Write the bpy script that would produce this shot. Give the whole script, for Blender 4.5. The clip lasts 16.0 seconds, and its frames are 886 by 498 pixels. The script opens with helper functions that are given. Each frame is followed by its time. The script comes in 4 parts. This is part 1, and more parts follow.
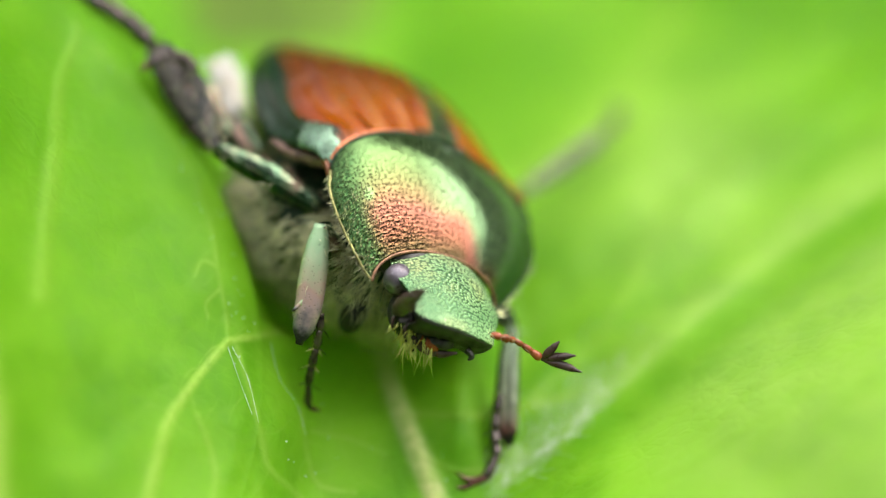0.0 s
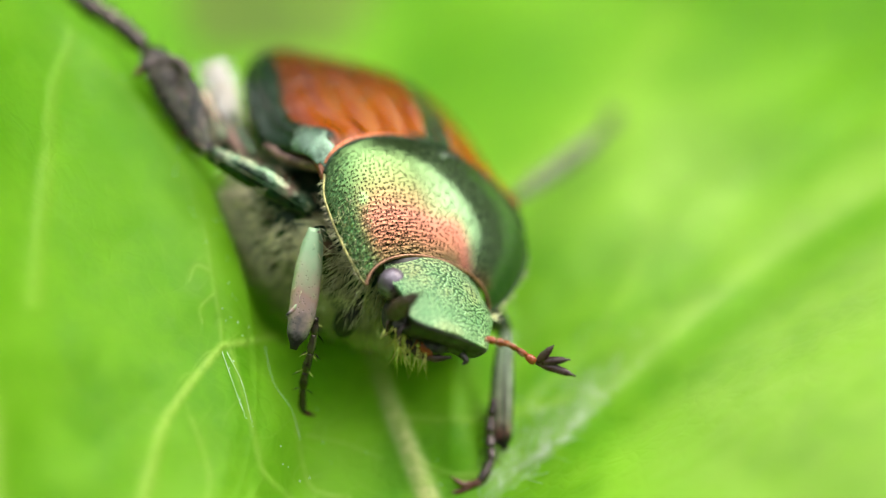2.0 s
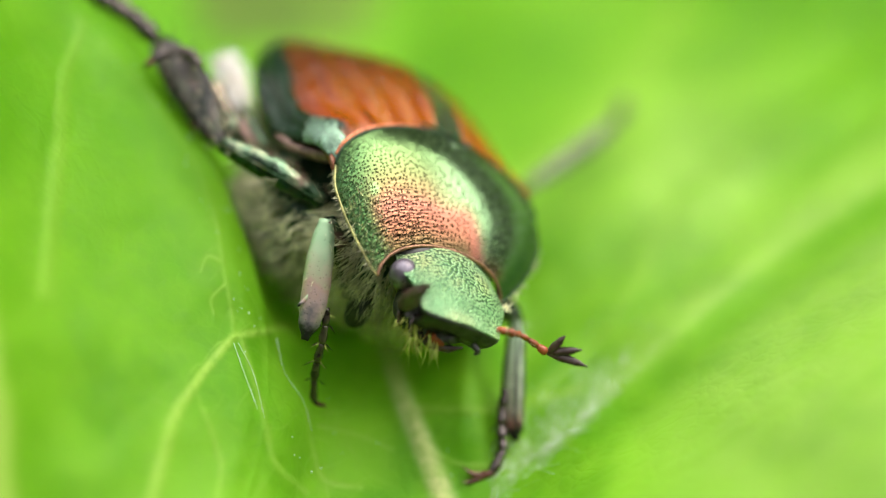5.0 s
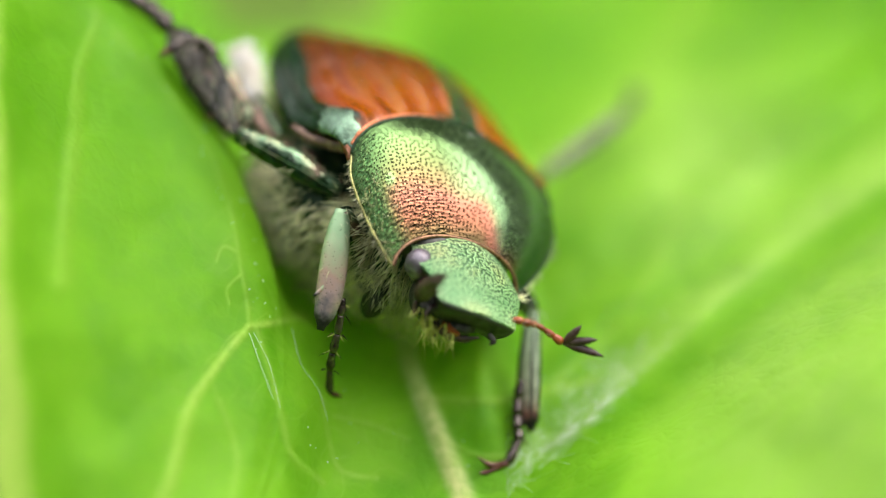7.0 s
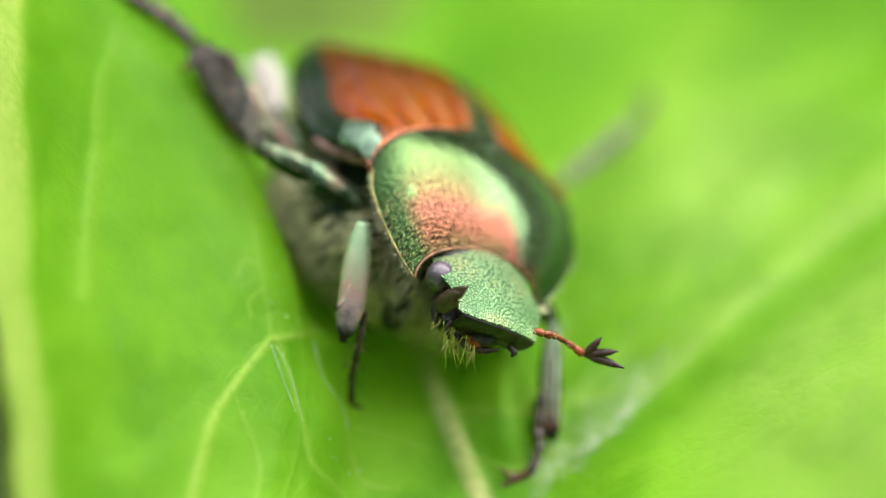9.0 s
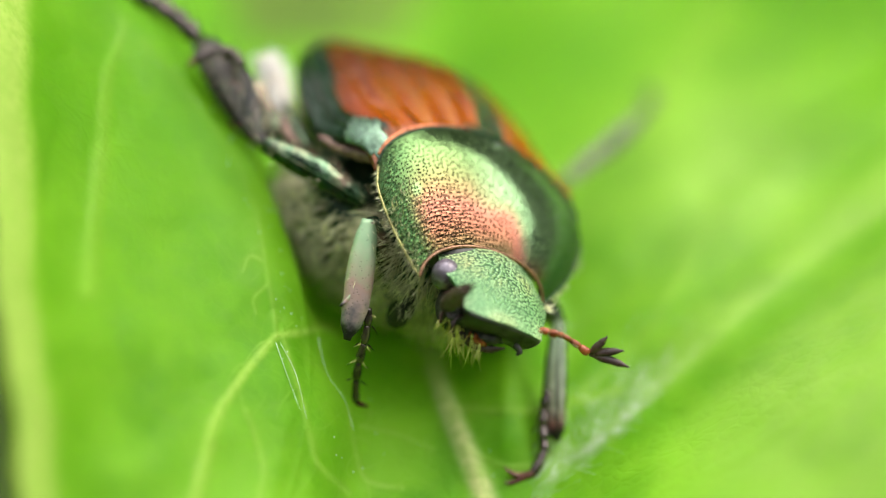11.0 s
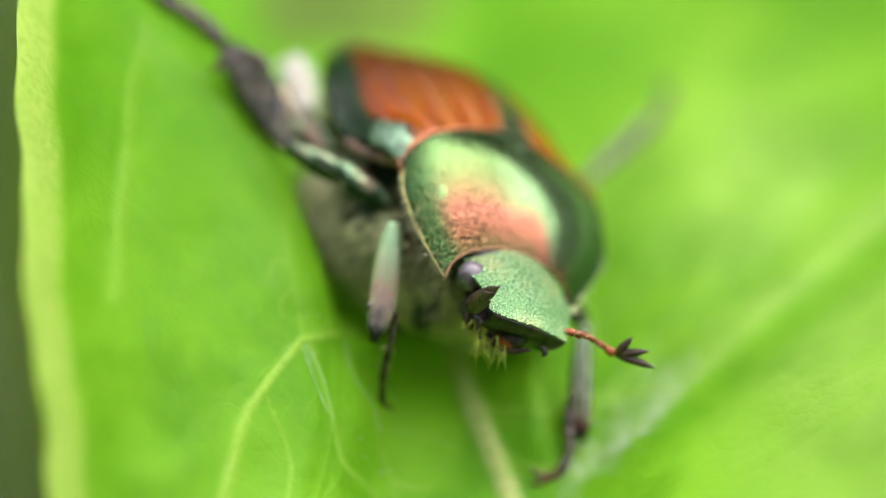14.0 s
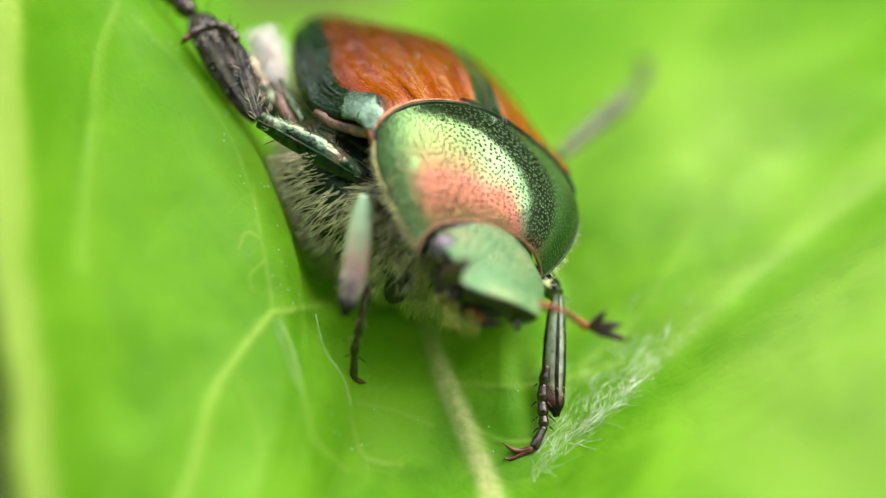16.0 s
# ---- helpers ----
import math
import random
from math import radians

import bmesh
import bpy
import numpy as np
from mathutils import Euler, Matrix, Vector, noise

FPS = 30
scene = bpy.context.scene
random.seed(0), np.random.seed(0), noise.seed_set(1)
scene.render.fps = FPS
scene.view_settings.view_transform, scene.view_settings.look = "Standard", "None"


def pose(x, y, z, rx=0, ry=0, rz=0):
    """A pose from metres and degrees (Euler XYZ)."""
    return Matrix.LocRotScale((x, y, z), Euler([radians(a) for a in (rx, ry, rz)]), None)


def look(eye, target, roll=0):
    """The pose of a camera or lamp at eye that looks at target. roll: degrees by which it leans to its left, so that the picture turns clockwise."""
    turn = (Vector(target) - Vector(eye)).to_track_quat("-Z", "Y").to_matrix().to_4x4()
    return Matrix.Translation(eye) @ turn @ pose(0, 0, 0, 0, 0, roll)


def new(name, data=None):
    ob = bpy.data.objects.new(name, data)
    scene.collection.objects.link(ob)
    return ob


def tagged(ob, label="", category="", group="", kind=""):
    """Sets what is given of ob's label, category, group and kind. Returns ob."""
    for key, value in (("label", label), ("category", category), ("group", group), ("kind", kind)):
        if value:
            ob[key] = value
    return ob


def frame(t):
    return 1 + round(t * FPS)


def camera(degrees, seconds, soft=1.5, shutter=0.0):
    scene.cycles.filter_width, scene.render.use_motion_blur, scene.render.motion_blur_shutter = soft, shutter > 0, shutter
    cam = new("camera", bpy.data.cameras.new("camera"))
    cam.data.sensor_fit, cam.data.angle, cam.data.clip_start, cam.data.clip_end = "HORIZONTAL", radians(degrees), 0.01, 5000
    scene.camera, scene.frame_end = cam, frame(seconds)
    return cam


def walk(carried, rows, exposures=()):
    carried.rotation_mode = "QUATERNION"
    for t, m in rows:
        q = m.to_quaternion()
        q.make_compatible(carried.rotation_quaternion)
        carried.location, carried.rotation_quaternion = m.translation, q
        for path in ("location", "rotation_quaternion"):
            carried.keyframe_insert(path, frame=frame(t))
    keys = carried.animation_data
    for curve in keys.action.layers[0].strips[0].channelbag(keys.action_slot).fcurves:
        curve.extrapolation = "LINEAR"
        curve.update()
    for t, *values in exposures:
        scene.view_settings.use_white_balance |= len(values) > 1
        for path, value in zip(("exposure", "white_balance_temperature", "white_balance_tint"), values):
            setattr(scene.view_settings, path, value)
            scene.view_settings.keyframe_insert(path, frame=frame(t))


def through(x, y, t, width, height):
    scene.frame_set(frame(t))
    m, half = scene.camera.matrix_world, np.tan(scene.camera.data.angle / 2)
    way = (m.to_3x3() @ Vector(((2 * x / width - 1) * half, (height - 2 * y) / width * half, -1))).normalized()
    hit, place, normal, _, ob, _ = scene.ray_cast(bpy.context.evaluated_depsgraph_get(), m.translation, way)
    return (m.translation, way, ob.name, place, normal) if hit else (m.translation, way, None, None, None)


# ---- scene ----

# All sizes below are in millimetres and turned into metres by MM.
MM = 0.001
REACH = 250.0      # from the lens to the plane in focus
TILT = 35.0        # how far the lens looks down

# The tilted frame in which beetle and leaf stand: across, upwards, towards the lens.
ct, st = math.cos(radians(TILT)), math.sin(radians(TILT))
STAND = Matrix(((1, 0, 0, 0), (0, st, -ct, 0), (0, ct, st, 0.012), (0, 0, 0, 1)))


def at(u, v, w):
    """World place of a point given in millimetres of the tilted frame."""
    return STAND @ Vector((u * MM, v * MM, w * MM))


# ---- camera ----
cam = camera(2 * math.degrees(math.atan(10.0 / REACH)), 16.0, soft=1.15)
cam.data.dof.use_dof = True
cam.data.dof.focus_distance = (REACH - 0.35) * MM
cam.data.dof.aperture_fstop = cam.data.lens / 23.0

# seconds, sideways, upwards, forwards (mm), lean
PATH = (
    (0.0, -0.000, 0.020, -0.30, 0.00),
    (0.5, 0.042, 0.072, -0.25, -0.07),
    (1.0, 0.057, 0.042, -0.15, -0.02),
    (1.5, 0.097, 0.081, -0.05, -0.00),
    (2.0, 0.132, 0.112, -0.05, -0.12),
    (2.5, 0.126, 0.125, -0.05, -0.09),
    (3.0, 0.147, 0.154, -0.05, -0.09),
    (3.5, 0.108, 0.126, -0.05, -0.07),
    (6.0, -0.203, -0.198, 0.00, -0.22),
    (6.5, 0.076, -0.202, 0.05, -0.04),
    (7.0, -0.480, -0.324, 0.10, -0.21),
    (7.5, -1.208, 0.006, 0.00, 0.05),
    (8.0, -0.930, -0.128, -0.05, 0.05),
    (8.5, -0.776, -0.133, -0.30, 0.04),
    (9.0, -0.952, -0.044, -1.00, -0.35),
    (9.2, -0.777, -0.059, -0.80, -0.32),
    (11.3, -1.097, -0.041, 0.00, 0.12),
    (11.5, -1.026, 0.000, 0.05, 0.30),
    (12.0, -1.195, 0.249, -0.10, 0.06),
    (12.5, -1.128, 0.221, -0.10, -0.06),
    (13.0, -0.778, -0.246, 0.15, 0.15),
    (13.5, -1.141, -0.158, 0.10, -0.03),
    (14.0, -1.650, -0.035, -1.40, -0.40),
    (14.5, -0.639, 0.338, -1.10, 0.06),
    (15.0, 0.093, -0.029, 0.75, 0.12),
    (15.5, -0.693, -0.202, 0.80, -0.10),
    (16.0, -1.025, -0.656, 1.45, -0.45),
)
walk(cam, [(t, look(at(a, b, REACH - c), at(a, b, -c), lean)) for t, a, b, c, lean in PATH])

# ---- light ----
world = bpy.data.worlds.new("world")
scene.world = world
world.use_nodes = True
wn = world.node_tree
sky = wn.nodes.new("ShaderNodeTexSky")
sky.sky_type = "NISHITA"
sky.sun_disc = False
sky.air_density, sky.dust_density, sky.ozone_density = 1.0, 5.0, 0.6
cloud = wn.nodes.new("ShaderNodeMix")          # an even layer of thin cloud over the blue
cloud.data_type = "RGBA"
cloud.inputs[0].default_value = 0.7
cloud.inputs[7].default_value = (6.0, 6.0, 5.7, 1)
wn.links.new(sky.outputs[0], cloud.inputs[6])
wn.links.new(cloud.outputs[2], wn.nodes["Background"].inputs[0])
wn.nodes["Background"].inputs[1].default_value = 0.138

# bright overcast: a very broad, soft sun high up
sun_way = Vector((0.42, 0.50, 0.76)).normalized()
sky.sun_elevation = math.asin(sun_way.z)
sky.sun_rotation = math.atan2(sun_way.x, sun_way.y)
sun = new("sun", bpy.data.lights.new("sun", "SUN"))
sun.data.energy, sun.data.angle, sun.data.color = 1.35, radians(76), (1.0, 0.97, 0.91)
sun.matrix_world = look(sun_way, (0, 0, 0))
scene.view_settings.exposure = 1.70


# ---- materials ----
class Mat:
    """A node material with short ways to add nodes."""

    def __init__(self, name):
        self.m = bpy.data.materials.new(name)
        self.m.use_nodes = True
        self.t = self.m.node_tree
        self.b = self.t.nodes["Principled BSDF"]
        self.out = self.t.nodes["Material Output"]
        tc = self.node("ShaderNodeTexCoord")
        mp = self.node("ShaderNodeVectorMath", operation="SCALE")
        mp.inputs["Scale"].default_value = 1000.0
        self.link(tc.outputs["Object"], mp.inputs[0])
        self.co = mp.outputs[0]          # object place in millimetres

    def node(self, kind, operation="", feature=""):
        n = self.t.nodes.new(kind)
        if operation:
            n.operation = operation
        if feature:
            n.feature = feature
        return n

    def link(self, a, b):
        self.t.links.new(a, b)

    def put(self, socket, v):
        if hasattr(v, "is_output"):
            self.link(v, socket)
        else:
            socket.default_value = v

    def noise(self, scale, detail=3.0, rough=0.55, co=None):
        n = self.node("ShaderNodeTexNoise")
        self.link(co or self.co, n.inputs["Vector"])
        n.inputs["Scale"].default_value = scale
        n.inputs["Detail"].default_value = detail
        n.inputs["Roughness"].default_value = rough
        return n.outputs["Fac"]

    def plane(self, sx=1.0, sy=1.0):
        """Place on a plate along its own two ways, in millimetres; and each way alone."""
        uv = self.node("ShaderNodeTexCoord").outputs["UV"]
        n = self.node("ShaderNodeVectorMath", operation="MULTIPLY")
        self.link(uv, n.inputs[0])
        n.inputs[1].default_value = (sx, sy, 1)
        x = self.node("ShaderNodeSeparateXYZ")
        self.link(n.outputs[0], x.inputs[0])
        return n.outputs[0], x.outputs[0], x.outputs[1]

    def pits(self, scale, co, even=0.8):
        n = self.node("ShaderNodeTexVoronoi")
        n.voronoi_dimensions = "2D"
        self.link(co, n.inputs["Vector"])
        n.inputs["Scale"].default_value = scale
        n.inputs["Randomness"].default_value = even
        return n.outputs["Distance"]

    def cells(self, scale, feature="F1", co=None):
        n = self.node("ShaderNodeTexVoronoi", feature=feature)
        self.link(co or self.co, n.inputs["Vector"])
        n.inputs["Scale"].default_value = scale
        return n.outputs["Distance"]

    def ramp(self, fac, stops):
        n = self.node("ShaderNodeValToRGB")
        e = n.color_ramp.elements
        while len(e) < len(stops):
            e.new(0.5)
        for k, (p, c) in enumerate(stops):
            e[k].position, e[k].color = p, (*c, 1) if len(c) == 3 else c
        self.link(fac, n.inputs[0])
        return n.outputs[0]

    def grey(self, fac, lo, hi, a=0.0, b=1.0):
        n = self.node("ShaderNodeMapRange")
        n.interpolation_type = "SMOOTHSTEP"
        self.put(n.inputs[0], fac)
        for k, v in zip((1, 2, 3, 4), (lo, hi, a, b)):
            n.inputs[k].default_value = v
        return n.outputs[0]

    def mix(self, fac, a, b, blend="MIX"):
        n = self.node("ShaderNodeMix")
        n.data_type, n.blend_type = "RGBA", blend
        self.put(n.inputs[0], fac)
        self.put(n.inputs[6], (*a, 1) if isinstance(a, tuple) else a)
        self.put(n.inputs[7], (*b, 1) if isinstance(b, tuple) else b)
        return n.outputs[2]

    def math(self, op, a, b=0.0, c=0.0):
        n = self.node("ShaderNodeMath", operation=op)
        for k, v in enumerate((a, b, c)):
            self.put(n.inputs[k], v)
        return n.outputs[0]

    def axis(self, scale=(1, 1, 1), shift=0.0):
        """A plain sum of the object's axes: scale . place + shift."""
        n = self.node("ShaderNodeVectorMath", operation="DOT_PRODUCT")
        self.link(self.co, n.inputs[0])
        n.inputs[1].default_value = scale
        return self.math("ADD", n.outputs["Value"], shift)

    def bump(self, height, size_mm, strength=1.0, under=None):
        n = self.node("ShaderNodeBump")
        n.inputs["Strength"].default_value = strength
        n.inputs["Distance"].default_value = size_mm * MM
        self.link(height, n.inputs["Height"])
        if under:
            self.link(under, n.inputs["Normal"])
        return n.outputs[0]

    def done(self, color=None, rough=None, metal=None, normal=None, **more):
        for key, v in (("Base Color", color), ("Roughness", rough), ("Metallic", metal), ("Normal", normal)):
            if v is not None:
                self.put(self.b.inputs[key], (*v, 1) if isinstance(v, tuple) else v)
        for key, v in more.items():
            self.b.inputs[key.replace("_", " ")].default_value = v
        return self.m


def pronotum_material():
    m = Mat("pronotum_chitin")
    co, across, along = m.plane()
    wob = m.noise(0.8, 3)
    # copper sheen on the fore slope, olive and green behind
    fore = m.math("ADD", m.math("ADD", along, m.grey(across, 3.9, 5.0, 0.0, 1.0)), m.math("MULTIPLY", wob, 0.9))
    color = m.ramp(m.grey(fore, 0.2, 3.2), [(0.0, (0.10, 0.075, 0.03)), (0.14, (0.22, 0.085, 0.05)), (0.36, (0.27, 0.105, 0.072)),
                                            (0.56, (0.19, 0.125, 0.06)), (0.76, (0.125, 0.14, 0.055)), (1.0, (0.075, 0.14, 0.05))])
    # painted highlight: a pale green band as if sky reflected there
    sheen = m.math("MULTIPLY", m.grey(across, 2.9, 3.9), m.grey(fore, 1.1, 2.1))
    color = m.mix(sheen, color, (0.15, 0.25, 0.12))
    # sides painted dark green, standing in for dark reflections
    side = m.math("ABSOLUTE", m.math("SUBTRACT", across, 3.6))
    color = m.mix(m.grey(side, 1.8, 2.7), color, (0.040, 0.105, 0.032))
    # one small green fleck in the copper
    fleck = m.node("ShaderNodeVectorMath", operation="DISTANCE")
    m.link(co, fleck.inputs[0])
    fleck.inputs[1].default_value = (1.55, 1.55, 0)
    color = m.mix(m.grey(m.math("ADD", fleck.outputs["Value"], m.math("MULTIPLY", wob, 0.1)), 0.30, 0.10), color, (0.16, 0.26, 0.10))
    pit = m.pits(9.6, co, 0.7)
    hole = m.grey(pit, 0.30, 0.16)
    # pits painted darker brown, as though they mirrored dark surroundings
    color = m.mix(m.math("MULTIPLY", hole, 0.30), color, (0.07, 0.035, 0.014))
    # wrinkles across the fore corners
    folds, _, _ = m.plane(4.2, 13.0)
    bent = m.node("ShaderNodeVectorMath", operation="ADD")
    swirl = m.node("ShaderNodeTexNoise")
    m.link(co, swirl.inputs["Vector"])
    swirl.inputs["Scale"].default_value = 1.3
    m.link(folds, bent.inputs[0])
    m.link(swirl.outputs["Color"], bent.inputs[1])
    wrinkle = m.cells(1.0, "F1", bent.outputs[0])
    where = m.math("MAXIMUM", m.math("MULTIPLY", m.grey(along, 2.3, 0.5), m.grey(across, 4.0, 2.0)), m.grey(across, 1.9, 0.9, 0.0, 0.8))
    # a dark reflection painted into the wrinkles as darker colour
    color = m.mix(m.math("MULTIPLY", where, m.grey(wrinkle, 0.25, 0.6, 0.1, 0.42)), color, (0.045, 0.035, 0.014))
    n = m.bump(m.grey(pit, 0.05, 0.30), 0.022, 1.0)
    n = m.bump(m.math("MULTIPLY", wrinkle, where), 0.040, 0.9, n)
    n = m.bump(m.noise(1.1, 2), 0.10, 0.22, n)
    gloss = m.math("ADD", m.grey(m.noise(5.0), 0.3, 0.7, 0.10, 0.16), m.math("MULTIPLY", hole, 0.30))
    return m.done(color, gloss, 0.92, n)


def head_material():
    m = Mat("head_chitin")
    co, across, along = m.plane()
    pit = m.pits(14.5, co, 0.95)
    color = m.ramp(m.noise(1.1, 3), [(0.3, (0.22, 0.43, 0.21)), (0.52, (0.37, 0.57, 0.30)), (0.72, (0.54, 0.60, 0.30))])
    fore = m.grey(along, 2.3, 1.2, 0.72, 1.0)          # smoother towards the fore edge
    color = m.mix(m.math("MULTIPLY", fore, m.grey(pit, 0.36, 0.62, 0.0, 0.85)), color, (0.015, 0.08, 0.03))
    n = m.bump(m.math("MULTIPLY", fore, m.grey(pit, 0.65, 0.1)), 0.032, 0.9)
    n = m.bump(m.noise(1.5, 2), 0.10, 0.12, n)
    return m.done(color, m.grey(m.noise(6.0), 0.3, 0.7, 0.34, 0.46), 0.82, n)


def dark_green_material():
    m = Mat("dark_green_chitin")
    color = m.ramp(m.noise(2.2, 4), [(0.3, (0.008, 0.018, 0.008)), (0.6, (0.018, 0.05, 0.018)), (0.8, (0.06, 0.07, 0.03))])
    n = m.bump(m.cells(7.0), 0.03, 0.6)
    return m.done(color, 0.32, 0.6, n)


def elytra_material():
    m = Mat("elytra_chitin")
    co, across, along = m.plane()        # across from the seam to the outer edge
    grain = m.noise(1.2, 4)
    streaks, _, _ = m.plane(3.2, 0.42)
    streak = m.noise(1.0, 4, 0.6, streaks)
    brown = m.ramp(streak, [(0.32, (0.085, 0.008, 0.0005)), (0.45, (0.26, 0.050, 0.0008)), (0.56, (0.31, 0.088, 0.001)), (0.68, (0.20, 0.066, 0.002))])
    brown = m.mix(m.grey(across, 1.8, 3.0, 0.0, 0.5), brown, (0.28, 0.034, 0.001))
    brown = m.mix(m.grey(along, 0.5, 3.4, 0.0, 0.85), brown, (0.075, 0.020, 0.003))
    edge = m.math("ADD", across, m.math("MULTIPLY", m.math("SUBTRACT", grain, 0.5), 0.35))
    edge = m.math("ADD", edge, m.math("MULTIPLY", along, 0.10))
    edge = m.math("ADD", edge, m.grey(along, 1.3, 0.4, 0.0, 0.30))
    color = m.mix(m.grey(edge, 3.16, 3.34), brown, (0.008, 0.026, 0.010))
    seam = m.math("ADD", across, m.grey(along, 0.3, 2.2, -0.16, 0.0))
    color = m.mix(m.grey(seam, 0.36, 0.26), color, (0.012, 0.045, 0.015))
    color = m.mix(m.grey(along, 0.50, 0.22, 0.0, 0.9), color, (0.27, 0.095, 0.05))          # paler base
    # raised ribs with rows of dents between
    ribs = m.math("SINE", m.math("ADD", m.math("MULTIPLY", across, 10.5), m.math("MULTIPLY", m.noise(0.7, 2), 2.0)))
    dots = m.pits(6.5, co, 0.9)
    dark_side = m.grey(edge, 3.0, 3.4, 1.0, 3.0)
    n = m.bump(m.math("MULTIPLY", ribs, dark_side), 0.05, 0.55)
    n = m.bump(streak, 0.20, 0.7, n)
    n = m.bump(m.grey(dots, 0.05, 0.3), 0.026, 0.55, n)
    n = m.bump(m.noise(1.8, 3), 0.20, 0.4, n)
    return m.done(color, m.grey(m.noise(4.0), 0.3, 0.7, 0.08, 0.17), 0.12, n, Specular_IOR_Level=0.36)


def leg_material():
    m = Mat("leg_chitin")
    co, across, along = m.plane()
    # a pale band runs along the dark green upper side
    wob = m.math("MULTIPLY", m.math("SUBTRACT", m.noise(2.5, 4), 0.5), 0.55)
    band = m.math("ABSOLUTE", m.math("SUBTRACT", m.math("ADD", across, wob), 0.14))
    pale = m.ramp(m.noise(1.6, 3), [(0.35, (0.16, 0.28, 0.16)), (0.5, (0.30, 0.32, 0.19)), (0.62, (0.34, 0.21, 0.16))])
    dark = m.ramp(m.noise(2.2, 4), [(0.38, (0.006, 0.016, 0.006)), (0.55, (0.02, 0.055, 0.022)), (0.68, (0.045, 0.03, 0.022))])
    color = m.mix(m.grey(band, 0.14, 0.03, 0.0, 0.9), dark, pale)
    n = m.bump(m.cells(9.0), 0.02, 0.35)
    n = m.bump(m.noise(2.2, 3), 0.16, 0.7, n)
    return m.done(color, 0.17, 0.5, n)


def tibia_material():
    m = Mat("tibia_chitin")
    # light green near the knee, pink and violet towards the foot
    co, across, along = m.plane()
    down = m.math("ADD", along, m.math("MULTIPLY", m.math("SUBTRACT", m.noise(3.0, 3), 0.5), 0.45))
    color = m.ramp(m.grey(down, 0.0, 1.0), [(0.05, (0.30, 0.45, 0.26)), (0.38, (0.42, 0.42, 0.28)), (0.58, (0.50, 0.33, 0.28)),
                                            (0.76, (0.48, 0.34, 0.33)), (0.90, (0.20, 0.17, 0.19)), (0.97, (0.02, 0.018, 0.02))])
    dots = m.cells(11.0)
    color = m.mix(m.grey(dots, 0.22, 0.10, 0.0, 0.55), color, (0.05, 0.06, 0.05))
    n = m.bump(m.grey(dots, 0.05, 0.3), 0.012, 0.5)
    return m.done(color, 0.40, 0.35, n)


def shank_material():
    m = Mat("shank_chitin")
    co, across, along = m.plane()
    band = m.math("SUBTRACT", 0.5, m.math("ABSOLUTE", m.math("SUBTRACT", across, 0.5)))
    pale = m.ramp(along, [(0.1, (0.32, 0.44, 0.27)), (0.6, (0.40, 0.42, 0.29)), (0.78, (0.26, 0.11, 0.09)), (0.88, (0.02, 0.015, 0.015))])
    color = m.mix(m.grey(m.math("ADD", band, m.math("MULTIPLY", m.noise(3.0), 0.08)), 0.13, 0.20), pale, (0.018, 0.022, 0.014))
    color = m.mix(m.grey(m.noise(7.0, 4), 0.5, 0.7, 0.0, 0.4), color, (0.02, 0.03, 0.015))
    n = m.bump(m.noise(10.0, 3), 0.03, 0.6)
    return m.done(color, 0.30, 0.5, m.bump(m.noise(3.0, 3), 0.08, 0.6, n))


def shin_material():
    m = Mat("shin_chitin")
    co, across, along = m.plane()
    # the last, pale tan stop paints glints into the colour
    color = m.ramp(m.noise(2.6, 5), [(0.30, (0.006, 0.006, 0.005)), (0.46, (0.014, 0.013, 0.010)), (0.54, (0.07, 0.05, 0.036)), (0.60, (0.02, 0.038, 0.016)), (0.70, (0.20, 0.18, 0.12))])
    keels = m.math("SINE", m.math("ADD", m.math("MULTIPLY", across, 37.7), m.math("MULTIPLY", m.noise(1.5, 3), 3.0)))
    n = m.bump(keels, 0.045, 0.7)
    n = m.bump(m.noise(5.0, 3), 0.05, 0.8, n)
    return m.done(color, 0.16, 0.30, n, Specular_IOR_Level=0.6)


def dark_material(name, color, rough=0.25, metal=0.0, relief=0.4, gloss=0.5):
    m = Mat(name)
    c = m.mix(m.grey(m.noise(3.0, 4), 0.35, 0.7), color, tuple(min(1, 2.2 * v + 0.01) for v in color))
    n = m.bump(m.noise(12.0, 3), 0.02, relief)
    return m.done(c, m.grey(m.noise(7.0), 0.3, 0.7, rough * 0.8, rough * 1.5), metal, n, Specular_IOR_Level=gloss)


